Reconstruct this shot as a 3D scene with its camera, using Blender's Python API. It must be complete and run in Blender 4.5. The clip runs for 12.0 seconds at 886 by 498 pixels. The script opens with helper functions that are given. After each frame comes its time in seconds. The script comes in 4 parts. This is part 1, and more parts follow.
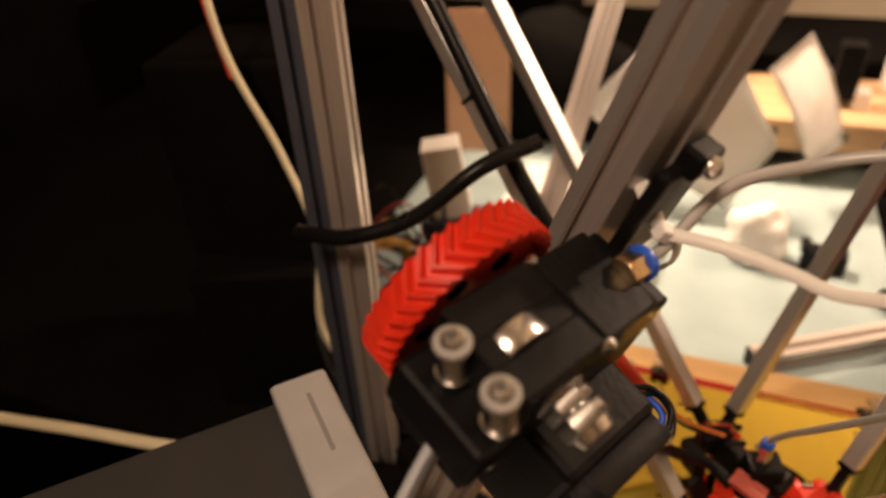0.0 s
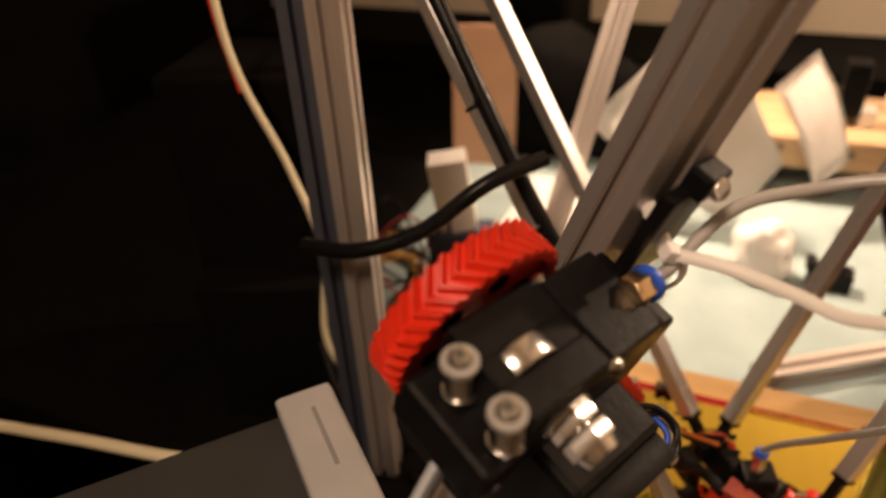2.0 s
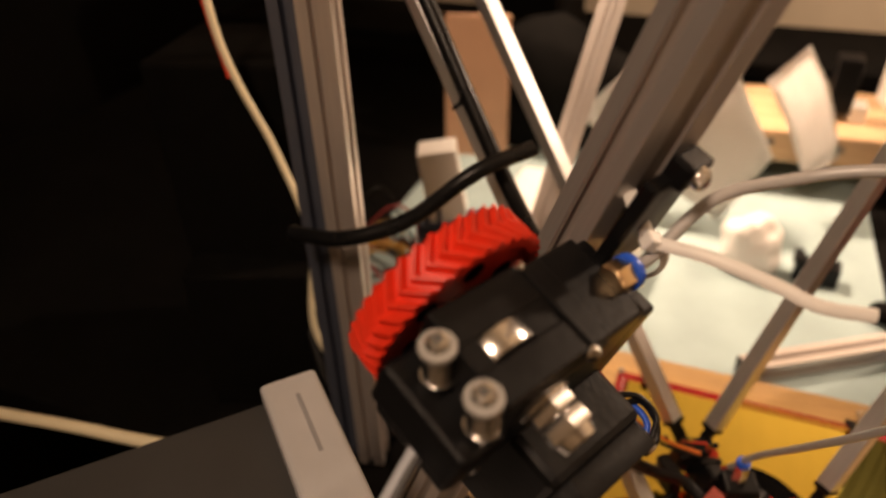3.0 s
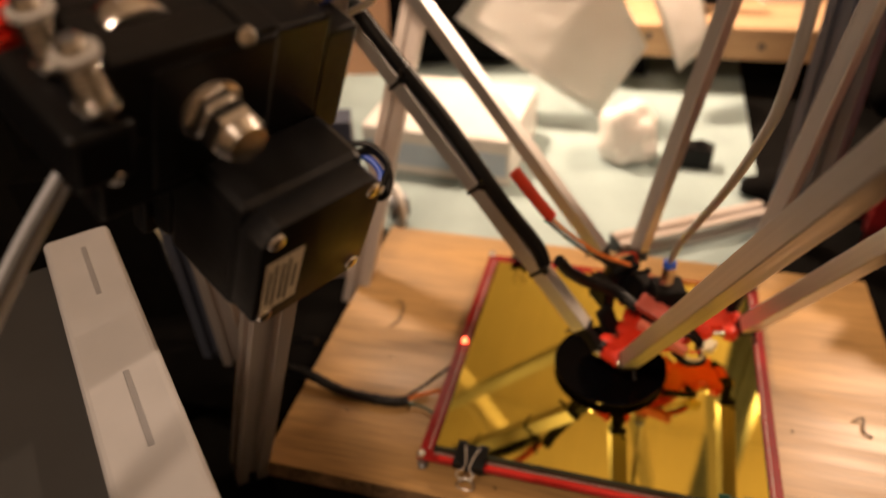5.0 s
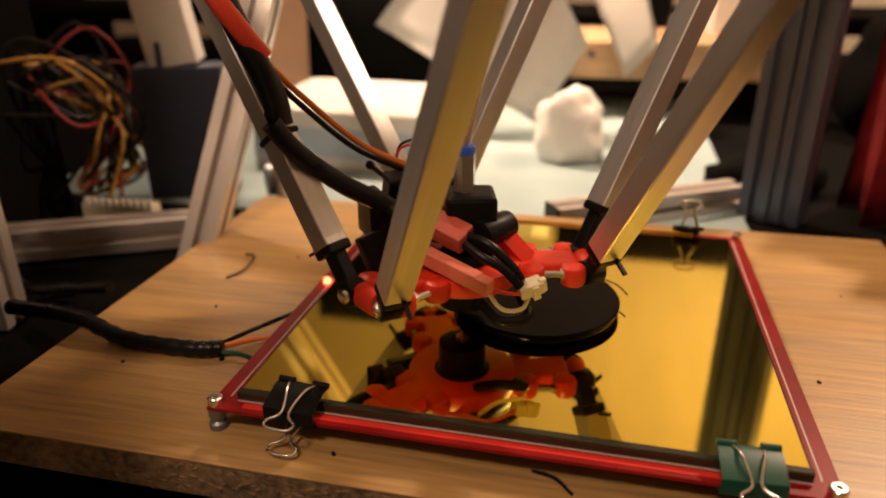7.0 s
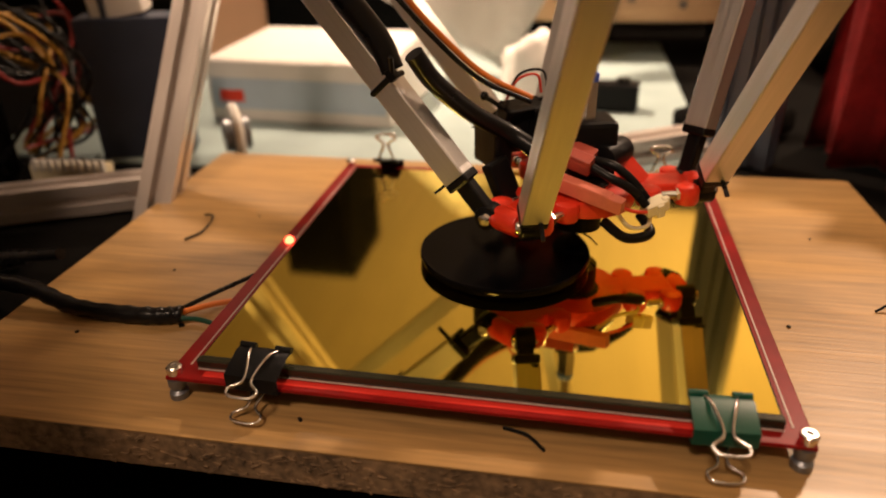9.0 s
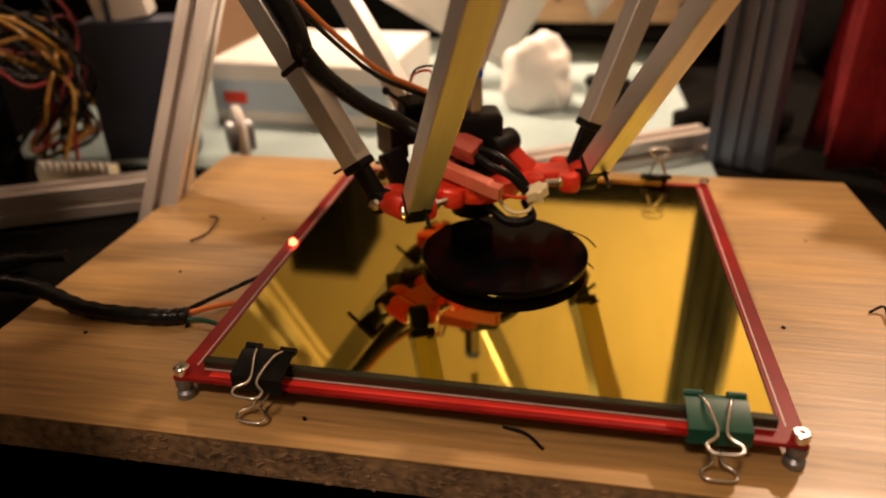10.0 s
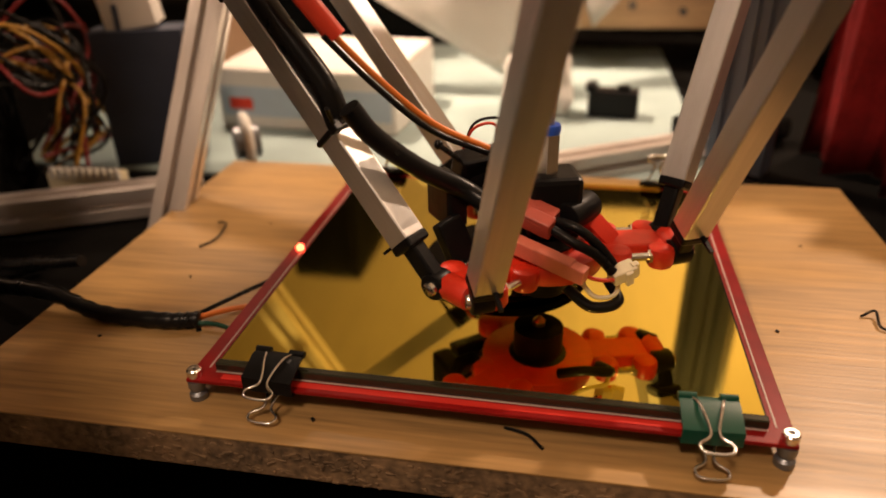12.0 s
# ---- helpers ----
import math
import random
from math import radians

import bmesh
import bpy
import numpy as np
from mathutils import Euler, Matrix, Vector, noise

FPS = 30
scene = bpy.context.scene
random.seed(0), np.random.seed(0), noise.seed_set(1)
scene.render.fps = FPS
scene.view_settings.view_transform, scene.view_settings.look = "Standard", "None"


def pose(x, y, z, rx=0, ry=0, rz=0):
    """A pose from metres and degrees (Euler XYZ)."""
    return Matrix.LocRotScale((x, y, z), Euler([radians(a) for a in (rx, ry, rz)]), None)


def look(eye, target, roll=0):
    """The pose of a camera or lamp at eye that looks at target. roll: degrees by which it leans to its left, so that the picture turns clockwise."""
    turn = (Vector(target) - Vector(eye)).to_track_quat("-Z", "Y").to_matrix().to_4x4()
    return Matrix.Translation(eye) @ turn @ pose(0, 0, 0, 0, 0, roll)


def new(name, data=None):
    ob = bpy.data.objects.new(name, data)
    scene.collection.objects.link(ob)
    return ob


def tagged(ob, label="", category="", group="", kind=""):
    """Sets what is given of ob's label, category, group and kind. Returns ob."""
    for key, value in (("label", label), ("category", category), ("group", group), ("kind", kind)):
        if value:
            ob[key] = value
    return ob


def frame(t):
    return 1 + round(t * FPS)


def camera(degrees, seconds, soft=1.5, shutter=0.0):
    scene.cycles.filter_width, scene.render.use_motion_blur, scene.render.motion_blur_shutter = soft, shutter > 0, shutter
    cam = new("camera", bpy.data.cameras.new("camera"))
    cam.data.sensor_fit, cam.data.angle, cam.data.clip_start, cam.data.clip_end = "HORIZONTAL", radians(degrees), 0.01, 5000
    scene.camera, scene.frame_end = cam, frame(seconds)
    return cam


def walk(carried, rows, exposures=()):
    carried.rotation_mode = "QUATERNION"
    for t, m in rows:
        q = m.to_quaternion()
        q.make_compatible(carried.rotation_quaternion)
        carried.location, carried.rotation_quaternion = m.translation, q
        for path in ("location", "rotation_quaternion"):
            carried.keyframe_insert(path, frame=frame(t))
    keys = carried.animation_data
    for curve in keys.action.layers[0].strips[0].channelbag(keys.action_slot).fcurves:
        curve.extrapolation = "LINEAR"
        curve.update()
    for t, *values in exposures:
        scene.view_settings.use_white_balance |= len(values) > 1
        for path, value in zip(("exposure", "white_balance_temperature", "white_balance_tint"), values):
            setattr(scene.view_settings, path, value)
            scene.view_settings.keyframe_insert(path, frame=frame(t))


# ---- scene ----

cam = camera(64.96, 12.0, soft=1.8)
PATH = [
    (0, (-0.0752, -0.3595, 0.4267), (-0.7274, 1.1645, -0.6923), -3.5),
    (0.5, (-0.0753, -0.3602, 0.4269), (-0.7314, 1.1691, -0.6826), -3.14),
    (1, (-0.0757, -0.3598, 0.4278), (-0.7371, 1.1804, -0.6633), -3.38),
    (1.5, (-0.0764, -0.3606, 0.4286), (-0.7444, 1.1726, -0.6682), -2.82),
    (2, (-0.076, -0.3601, 0.4291), (-0.7444, 1.1772, -0.6617), -3.03),
    (2.5, (-0.0759, -0.3593, 0.4288), (-0.744, 1.1788, -0.6612), -2.56),
    (4.3, (-0.03, -0.3636, 0.3937), (-0.5973, 1.1357, -0.8022), -1.7),
    (4.5, (-0.019, -0.3644, 0.3824), (-0.5566, 1.1619, -0.793), -3.09),
    (5, (-0.005, -0.3593, 0.3595), (-0.4791, 1.1737, -0.8342), -3.05),
    (5.2, (-0.0019, -0.3528, 0.3435), (-0.4579, 1.1855, -0.8504), -2.59),
    (5.5, (0.0017, -0.3372, 0.3142), (-0.4466, 1.2411, -0.8295), -1.55),
    (5.8, (-0.0045, -0.317, 0.2573), (-0.4187, 1.331, -0.7974), -0.47),
    (6.1, (0.0041, -0.3102, 0.2053), (-0.3925, 1.3954, -0.7609), -1.38),
    (6.5, (0.0165, -0.2936, 0.1743), (-0.4017, 1.4667, -0.6781), -1.7),
    (6.8, (0.019, -0.2937, 0.1605), (-0.4051, 1.4794, -0.6617), 0.13),
    (7, (0.0263, -0.293, 0.1514), (-0.3992, 1.4935, -0.6406), -0.27),
    (7.2, (0.0262, -0.2952, 0.1419), (-0.3774, 1.5088, -0.6214), -0.92),
    (8.8, (0.028, -0.284, 0.147), (-0.305, 1.475, -0.745), -0.7),
    (9, (0.027, -0.283, 0.149), (-0.309, 1.46, -0.772), -1.0),
    (9.5, (0.026, -0.285, 0.15), (-0.314, 1.454, -0.777), -0.7),
    (10, (0.028, -0.287, 0.153), (-0.312, 1.453, -0.772), -1.1),
    (10.5, (0.028, -0.29, 0.155), (-0.315, 1.454, -0.762), -0.9),
    (11, (0.028, -0.291, 0.156), (-0.314, 1.452, -0.762), -0.8),
    (11.5, (0.029, -0.293, 0.158), (-0.321, 1.448, -0.764), -1.1),
    (12, (0.029, -0.294, 0.159), (-0.318, 1.447, -0.763), -1.2),
]
cam.data.dof.use_dof, cam.data.dof.focus_distance, cam.data.dof.aperture_fstop = True, 0.265, 6.3
walk(cam, [(t, look(eye, target, roll)) for t, eye, target, roll in PATH], exposures=[(0.0, 0.0), (12.0, 0.0)])

# ---- world and light ----
world = bpy.data.worlds.new("room")
scene.world = world
world.use_nodes = True
world.node_tree.nodes["Background"].inputs[0].default_value = (1.0, 0.72, 0.45, 1)
world.node_tree.nodes["Background"].inputs[1].default_value = 0.004


def lamp(name, kind, eye, target, power, color, size=0.1):
    data = bpy.data.lights.new(name, kind)
    data.energy, data.color = power, color
    if kind == "AREA":
        data.shape, data.size, data.spread = "DISK", size, radians(75 if size > 0.2 else 60)
    else:
        data.shadow_soft_size = size
    ob = new(name, data)
    ob.matrix_world = look(eye, target)
    return ob


WARM = (1.0, 0.70, 0.49)
lamp("ceiling_bulb", "POINT", (0.50, 0.60, 0.74), (0, 0, 0), 30.0, WARM, 0.020)
# unseen fill above the camera, added to brighten extruder, gear and bin fronts
lamp("front_fill", "AREA", (-0.20, -0.95, 1.35), (-0.05, -0.1, 0.1), 2.3, WARM, 0.25)
# added fill for the things behind, set where the mirror bed misses it
lamp("background_fill", "AREA", (-0.46, 0.62, 0.86), (-0.02, 0.48, 0.0), 3.2, WARM, 0.10)


# ---- materials ----
def mat(name, color, rough=0.5, metal=0.0, grain=0.0, scale=200.0, bump=0.0, second=None, spec=0.5, stretch=(1, 1, 1), coat=0.0):
    m = bpy.data.materials.new(name)
    m.use_nodes = True
    nt = m.node_tree
    b = nt.nodes["Principled BSDF"]
    b.inputs["Roughness"].default_value = rough
    b.inputs["Metallic"].default_value = metal
    b.inputs["Specular IOR Level"].default_value = spec
    b.inputs["Coat Weight"].default_value = coat
    b.inputs["Base Color"].default_value = (*color, 1)
    if grain or bump:
        tc = nt.nodes.new("ShaderNodeTexCoord")
        mp = nt.nodes.new("ShaderNodeMapping")
        mp.inputs["Scale"].default_value = stretch
        nt.links.new(tc.outputs["Object"], mp.inputs[0])
        fine = nt.nodes.new("ShaderNodeTexNoise")
        fine.inputs["Scale"].default_value = scale
        fine.inputs["Detail"].default_value = 6
        broad = nt.nodes.new("ShaderNodeTexNoise")
        broad.inputs["Scale"].default_value = scale * 0.12
        broad.inputs["Detail"].default_value = 3
        nt.links.new(mp.outputs[0], fine.inputs[0])
        nt.links.new(mp.outputs[0], broad.inputs[0])
        add = nt.nodes.new("ShaderNodeMath")
        add.operation = "ADD"
        nt.links.new(fine.outputs["Fac"], add.inputs[0])
        nt.links.new(broad.outputs["Fac"], add.inputs[1])
        ramp = nt.nodes.new("ShaderNodeMapRange")
        ramp.inputs[1].default_value, ramp.inputs[2].default_value = 0.7, 1.3
        nt.links.new(add.outputs[0], ramp.inputs[0])
        mix = nt.nodes.new("ShaderNodeMix")
        mix.data_type = "RGBA"
        other = second or tuple(c * (1 - grain) for c in color)
        mix.inputs["A"].default_value = (*color, 1)
        mix.inputs["B"].default_value = (*other, 1)
        nt.links.new(ramp.outputs[0], mix.inputs["Factor"])
        nt.links.new(mix.outputs["Result"], b.inputs["Base Color"])
        rr = nt.nodes.new("ShaderNodeMapRange")
        rr.inputs[1].default_value, rr.inputs[2].default_value = 0.3, 0.7
        rr.inputs[3].default_value, rr.inputs[4].default_value = max(0.02, rough * 0.8), min(1, rough * 1.25)
        nt.links.new(broad.outputs["Fac"], rr.inputs[0])
        nt.links.new(rr.outputs[0], b.inputs["Roughness"])
        if bump:
            bp = nt.nodes.new("ShaderNodeBump")
            bp.inputs["Strength"].default_value = bump
            bp.inputs["Distance"].default_value = 0.0006
            nt.links.new(fine.outputs["Fac"], bp.inputs["Height"])
            nt.links.new(bp.outputs[0], b.inputs["Normal"])
    return m


def glow(name, color, power):
    m = mat(name, color)
    b = m.node_tree.nodes["Principled BSDF"]
    b.inputs["Emission Color"].default_value = (*color, 1)
    b.inputs["Emission Strength"].default_value = power
    return m


M_BOARD = mat("oak_laminate", (0.50, 0.300, 0.112), 0.40, grain=0.52, scale=46, bump=0.12, stretch=(0.5, 9, 9))
M_CHIP = mat("chipboard", (0.30, 0.19, 0.10), 0.9, grain=0.8, scale=330, bump=1.0)
M_PCB = mat("red_pcb", (0.27, 0.008, 0.008), 0.36, grain=0.35, scale=90, spec=0.16)
M_PCB_TRACE = mat("red_trace", (0.62, 0.035, 0.025), 0.4, spec=0.2)
M_SILK = mat("white_silk", (0.50, 0.40, 0.36), 0.5)
M_MIRROR = mat("gold_film_mirror", (0.96, 0.79, 0.15), 0.045, metal=1.0, grain=0.10, scale=14, stretch=(9, 0.7, 1))
M_GLASS_EDGE = mat("dark_glass_edge", (0.02, 0.022, 0.012), 0.15)
M_RED = mat("red_plastic", (0.72, 0.035, 0.012), 0.38, grain=0.18, scale=300, bump=0.12)
M_PINK = mat("pale_red_plastic", (0.72, 0.20, 0.13), 0.42, grain=0.15, scale=250)
M_BRICK = mat("dull_red_connector", (0.42, 0.075, 0.05), 0.45, grain=0.2, scale=250)
M_BLACK = mat("black_plastic", (0.0055, 0.0055, 0.006), 0.36, grain=0.3, scale=420, bump=0.15, spec=0.16)
M_GLOSS = mat("gloss_black_print", (0.002, 0.002, 0.0025), 0.13, grain=0.2, scale=300, bump=0.03, spec=0.05)
M_RUBBER = mat("black_sleeve", (0.006, 0.006, 0.0065), 0.30, grain=0.3, scale=400, bump=0.1, spec=0.22)
M_ALU = mat("brushed_aluminium", (0.72, 0.71, 0.70), 0.38, metal=0.85, grain=0.10, scale=120, stretch=(30, 30, 0.6))
M_EXTR = mat("anodised_extrusion", (0.72, 0.66, 0.62), 0.36, metal=0.75, grain=0.12, scale=60, stretch=(12, 12, 0.4))
M_STEEL = mat("bright_steel", (0.78, 0.76, 0.73), 0.2, metal=1.0, grain=0.15, scale=300)
M_BRASS = mat("brass", (0.75, 0.56, 0.33), 0.28, metal=1.0)
M_BLUE = mat("blue_plastic", (0.02, 0.09, 0.55), 0.35)
M_GREEN = mat("green_enamel", (0.003, 0.060, 0.038), 0.3)
M_WHITE = mat("white_plastic", (0.78, 0.76, 0.72), 0.45, grain=0.08, scale=80)
M_WASHER = mat("cloudy_nylon", (0.34, 0.33, 0.31), 0.35, grain=0.1, scale=200)
M_CREAM = mat("cream_plastic", (0.80, 0.72, 0.50), 0.45)
M_CABLE_RED = mat("red_wire", (0.70, 0.05, 0.02), 0.35)
M_CABLE_ORANGE = mat("orange_wire", (0.75, 0.20, 0.03), 0.4)
# yellow and red of the supply wires, darkened to carry the shadow they lie in
M_CABLE_YELLOW = mat("shaded_yellow_wire", (0.42, 0.22, 0.03), 0.4)
M_CABLE_RED_SHADE = mat("shaded_red_wire", (0.20, 0.012, 0.012), 0.45)
M_TUBE = mat("milky_tube", (0.40, 0.39, 0.38), 0.3)
M_CLEAR = mat("clear_blue_tube", (0.42, 0.44, 0.48), 0.12)
# lit side of the bin: its light is put into the paler grey
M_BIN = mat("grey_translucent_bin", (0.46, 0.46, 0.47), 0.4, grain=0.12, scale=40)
# bin plastic darkened to stand for the shade inside the rim slots
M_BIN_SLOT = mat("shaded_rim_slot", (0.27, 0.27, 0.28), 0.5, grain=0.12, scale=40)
# same bin plastic on the faces turned from the light, shade put into the colour
M_BIN_SHADE = mat("bin_shade_side", (0.045, 0.045, 0.045), 0.45, grain=0.2, scale=30)
M_PAPER = mat("white_paper", (0.80, 0.78, 0.74), 0.8, grain=0.06, scale=30, bump=0.1)
M_TEAL = mat("pale_teal_mat", (0.33, 0.43, 0.43), 0.7, grain=0.25, scale=25)
M_WOOD = mat("pine", (0.62, 0.40, 0.22), 0.6, grain=0.35, scale=30, bump=0.2, stretch=(1, 10, 10))
# near-black for dark things; on the left wall it is shade put into the colour
M_DARK = mat("dark_cloth_and_shade", (0.006, 0.0055, 0.005), 0.95, grain=0.4, scale=60, spec=0.03)
M_CURTAIN = mat("red_curtain", (0.32, 0.014, 0.016), 0.8, grain=0.4, scale=300, bump=0.2)
M_WALL = mat("cream_wall", (0.66, 0.56, 0.42), 0.85, grain=0.1, scale=12)
M_GREYMETAL = mat("grey_metal_case", (0.22, 0.23, 0.25), 0.4, metal=0.7, grain=0.2, scale=60)
M_BLUEBOX = mat("blue_print_band", (0.48, 0.58, 0.68), 0.6, grain=0.1, scale=60)
M_NAVY = mat("navy_metal", (0.035, 0.048, 0.085), 0.5, metal=0.2, grain=0.25, scale=40)
# extrusion aluminium with dim bluish light put into its colour
M_DUSK = mat("extrusion_in_dim_blue_light", (0.16, 0.18, 0.24), 0.4, metal=0.7, grain=0.15, scale=60)
M_KAPTON = mat("amber_film", (0.55, 0.30, 0.03), 0.3, grain=0.3, scale=60)
M_LABEL = mat("paper_label", (0.72, 0.70, 0.64), 0.6)
M_INK = mat("grey_ink", (0.08, 0.08, 0.08), 0.7)
M_PEACH = mat("peach_card", (0.62, 0.36, 0.22), 0.7, grain=0.15, scale=20)
M_LED = glow("red_led", (1.0, 0.08, 0.03), 14.0)


# ---- mesh helpers ----
def part(name, bm, material, parent, label="", m=None):
    me = bpy.data.meshes.new(name)
    bm.to_mesh(me)
    bm.free()
    me.materials.append(material)
    ob = new(name, me)
    ob.parent = parent
    if m is not None:
        ob.matrix_basis = m
    if label:
        tagged(ob, label)
    return ob


def thing(name, label, category, group="", m=None, kind=""):
    ob = new(name)
    ob.empty_display_size = 0.01
    if m is not None:
        ob.matrix_world = m
    return tagged(ob, label, category, group, kind)


def merge(*bms):
    out = bms[0]
    for b in bms[1:]:
        me = bpy.data.meshes.new("tmp")
        b.to_mesh(me)
        out.from_mesh(me)
        bpy.data.meshes.remove(me)
        b.free()
    return out


def box(size, at=(0, 0, 0), bevel=0.0, rot=(0, 0, 0), seg=2):
    bm = bmesh.new()
    bmesh.ops.create_cube(bm, size=1.0)
    bmesh.ops.scale(bm, vec=size, verts=bm.verts)
    if bevel:
        bmesh.ops.bevel(bm, geom=bm.edges[:], offset=bevel, segments=seg, affect="EDGES", profile=0.5)
    bmesh.ops.transform(bm, matrix=pose(*at, *rot), verts=bm.verts)
    return bm


def smooth(bm, angle=40):
    for f in bm.faces:
        f.smooth = True
    for e in bm.edges:
        if len(e.link_faces) == 2 and e.calc_face_angle(0) > radians(angle):
            e.smooth = False
    return bm


def along(a, b):
    """The matrix that carries the z axis onto the way from a to b."""
    a, b = Vector(a), Vector(b)
    return Matrix.Translation(a) @ (b - a).to_track_quat("Z", "Y").to_matrix().to_4x4()


def rod(a, b, r, r2=None, n=20, bevel=0.0):
    bm = bmesh.new()
    length = (Vector(b) - Vector(a)).length
    bmesh.ops.create_cone(bm, cap_ends=True, segments=n, radius1=r, radius2=r if r2 is None else r2, depth=length)
    bmesh.ops.translate(bm, vec=(0, 0, length / 2), verts=bm.verts)
    if bevel:
        rim = [e for e in bm.edges if any(len(f.verts) > 4 for f in e.link_faces)]
        bmesh.ops.bevel(bm, geom=rim, offset=bevel, segments=2, affect="EDGES", profile=0.5)
    bmesh.ops.transform(bm, matrix=along(a, b), verts=bm.verts)
    return smooth(bm)


def ball(at, r, n=12):
    bm = bmesh.new()
    bmesh.ops.create_uvsphere(bm, u_segments=n, v_segments=n // 2 + 2, radius=r)
    bmesh.ops.translate(bm, vec=at, verts=bm.verts)
    return smooth(bm, 180)


def lathe(profile, n=28, m=None):
    """Turns (radius, height) pairs about z."""
    bm = bmesh.new()
    rings = []
    for r, z in profile:
        rings.append([bm.verts.new((r * math.cos(2 * math.pi * i / n), r * math.sin(2 * math.pi * i / n), z)) for i in range(n)])
    for a, b in zip(rings, rings[1:]):
        for i in range(n):
            bm.faces.new((a[i], a[(i + 1) % n], b[(i + 1) % n], b[i]))
    bm.faces.new(rings[0][::-1])
    bm.faces.new(rings[-1])
    bmesh.ops.recalc_face_normals(bm, faces=bm.faces)
    if m is not None:
        bmesh.ops.transform(bm, matrix=m, verts=bm.verts)
    return smooth(bm, 35)


def spline(points, steps=8):
    """Points of a smooth curve through the given ones."""
    p = [Vector(q) for q in points]
    p = [2 * p[0] - p[1]] + p + [2 * p[-1] - p[-2]]
    out = []
    for i in range(1, len(p) - 2):
        a, b, c, d = p[i - 1:i + 3]
        for k in range(steps):
            t = k / steps
            out.append(0.5 * (2 * b + (c - a) * t + (2 * a - 5 * b + 4 * c - d) * t * t + (3 * b - a - 3 * c + d) * t ** 3))
    return out + [p[-2]]


def tube(points, r, n=10, steps=8, flat=1.0, ribs=0.0):
    """A round cord along a smooth curve; flat squeezes it, ribs wind a wrap round it."""
    pts = spline(points, steps)
    bm = bmesh.new()
    rings = []
    side = Vector((0.31, 0.52, 0.79))
    for i, p in enumerate(pts):
        way = (pts[min(i + 1, len(pts) - 1)] - pts[max(i - 1, 0)]).normalized()
        side = (side - way * side.dot(way)).normalized()
        up = way.cross(side)
        k = r * (1 + ribs * (1 if i % 3 == 0 else 0))
        rings.append([bm.verts.new(p + side * k * math.cos(2 * math.pi * j / n) + up * k * flat * math.sin(2 * math.pi * j / n)) for j in range(n)])
    for a, b in zip(rings, rings[1:]):
        for j in range(n):
            bm.faces.new((a[j], a[(j + 1) % n], b[(j + 1) % n], b[j]))
    bm.faces.new(rings[0][::-1])
    bm.faces.new(rings[-1])
    bmesh.ops.recalc_face_normals(bm, faces=bm.faces)
    return smooth(bm, 60)


def prism(outline, z0, z1, bevel=0.0, m=None):
    bm = bmesh.new()
    low = [bm.verts.new((x, y, z0)) for x, y in outline]
    high = [bm.verts.new((x, y, z1)) for x, y in outline]
    n = len(outline)
    bm.faces.new(low[::-1])
    bm.faces.new(high)
    for i in range(n):
        bm.faces.new((low[i], low[(i + 1) % n], high[(i + 1) % n], high[i]))
    bmesh.ops.recalc_face_normals(bm, faces=bm.faces)
    if bevel:
        rim = [e for e in bm.edges if any(len(f.verts) == n and n > 4 for f in e.link_faces)]
        bmesh.ops.bevel(bm, geom=rim, offset=bevel, segments=2, affect="EDGES", profile=0.5)
    if m is not None:
        bmesh.ops.transform(bm, matrix=m, verts=bm.verts)
    return smooth(bm, 35)


def screw_head(at, way, r=0.0028, h=0.002, n=18):
    """A pan head with a cross recess, looking along way."""
    a = Vector(at)
    m = along(a, a + Vector(way))
    head = lathe([(r, 0), (r, h * 0.45), (r * 0.82, h * 0.85), (r * 0.4, h), (r * 0.12, h)], n, m)
    return head


def cross_slot(at, way, r, h):
    m = along(at, Vector(at) + Vector(way))
    bm = merge(box((r * 1.1, r * 0.25, h * 0.3), (0, 0, h)), box((r * 0.25, r * 1.1, h * 0.3), (0, 0, h)))
    bmesh.ops.transform(bm, matrix=m, verts=bm.verts)
    return bm


# ---- room ----
def slab(name, size, at, material, label, category, bevel=0.0):
    ob = part(name, box(size, at, bevel), material, None)
    return tagged(ob, label, category, kind="structure")


slab("floor", (3.6, 3.6, 0.04), (0, 0, -0.80), M_DARK, "dark floor far below the bench", "floor")
slab("wall_back", (3.6, 0.06, 2.4), (0, 1.33, 0.38), M_WALL, "cream painted wall behind the bench", "wall")
# left wall coloured near-black to carry the shade there
slab("wall_left", (0.06, 2.9, 2.4), (-1.30, -0.15, 0.38), M_DARK, "wall beside the bench, shade put into its near-black colour", "wall")
slab("wall_right", (0.06, 2.9, 2.4), (1.30, -0.15, 0.38), M_WALL, "cream painted wall", "wall")
slab("wall_front", (3.6, 0.06, 2.4), (0, -1.63, 0.38), M_WALL, "plain wall behind the camera", "wall")
slab("ceiling", (3.6, 3.0, 0.05), (0, -0.15, 1.61), M_WALL, "cream ceiling", "ceiling")


# ---- bench and base board ----
def workbench():
    t = thing("workbench", "dark wooden workbench under the printer", "workbench")
    part("tabletop", box((2.2, 1.28, 0.03), (0, 0.56, -0.047), 0.003), M_DARK, t)
    for x in (-1.0, 1.0):
        for y in (0.0, 1.1):
            part("leg", box((0.06, 0.06, 0.72), (x, y, -0.421), 0.004), M_DARK, t)


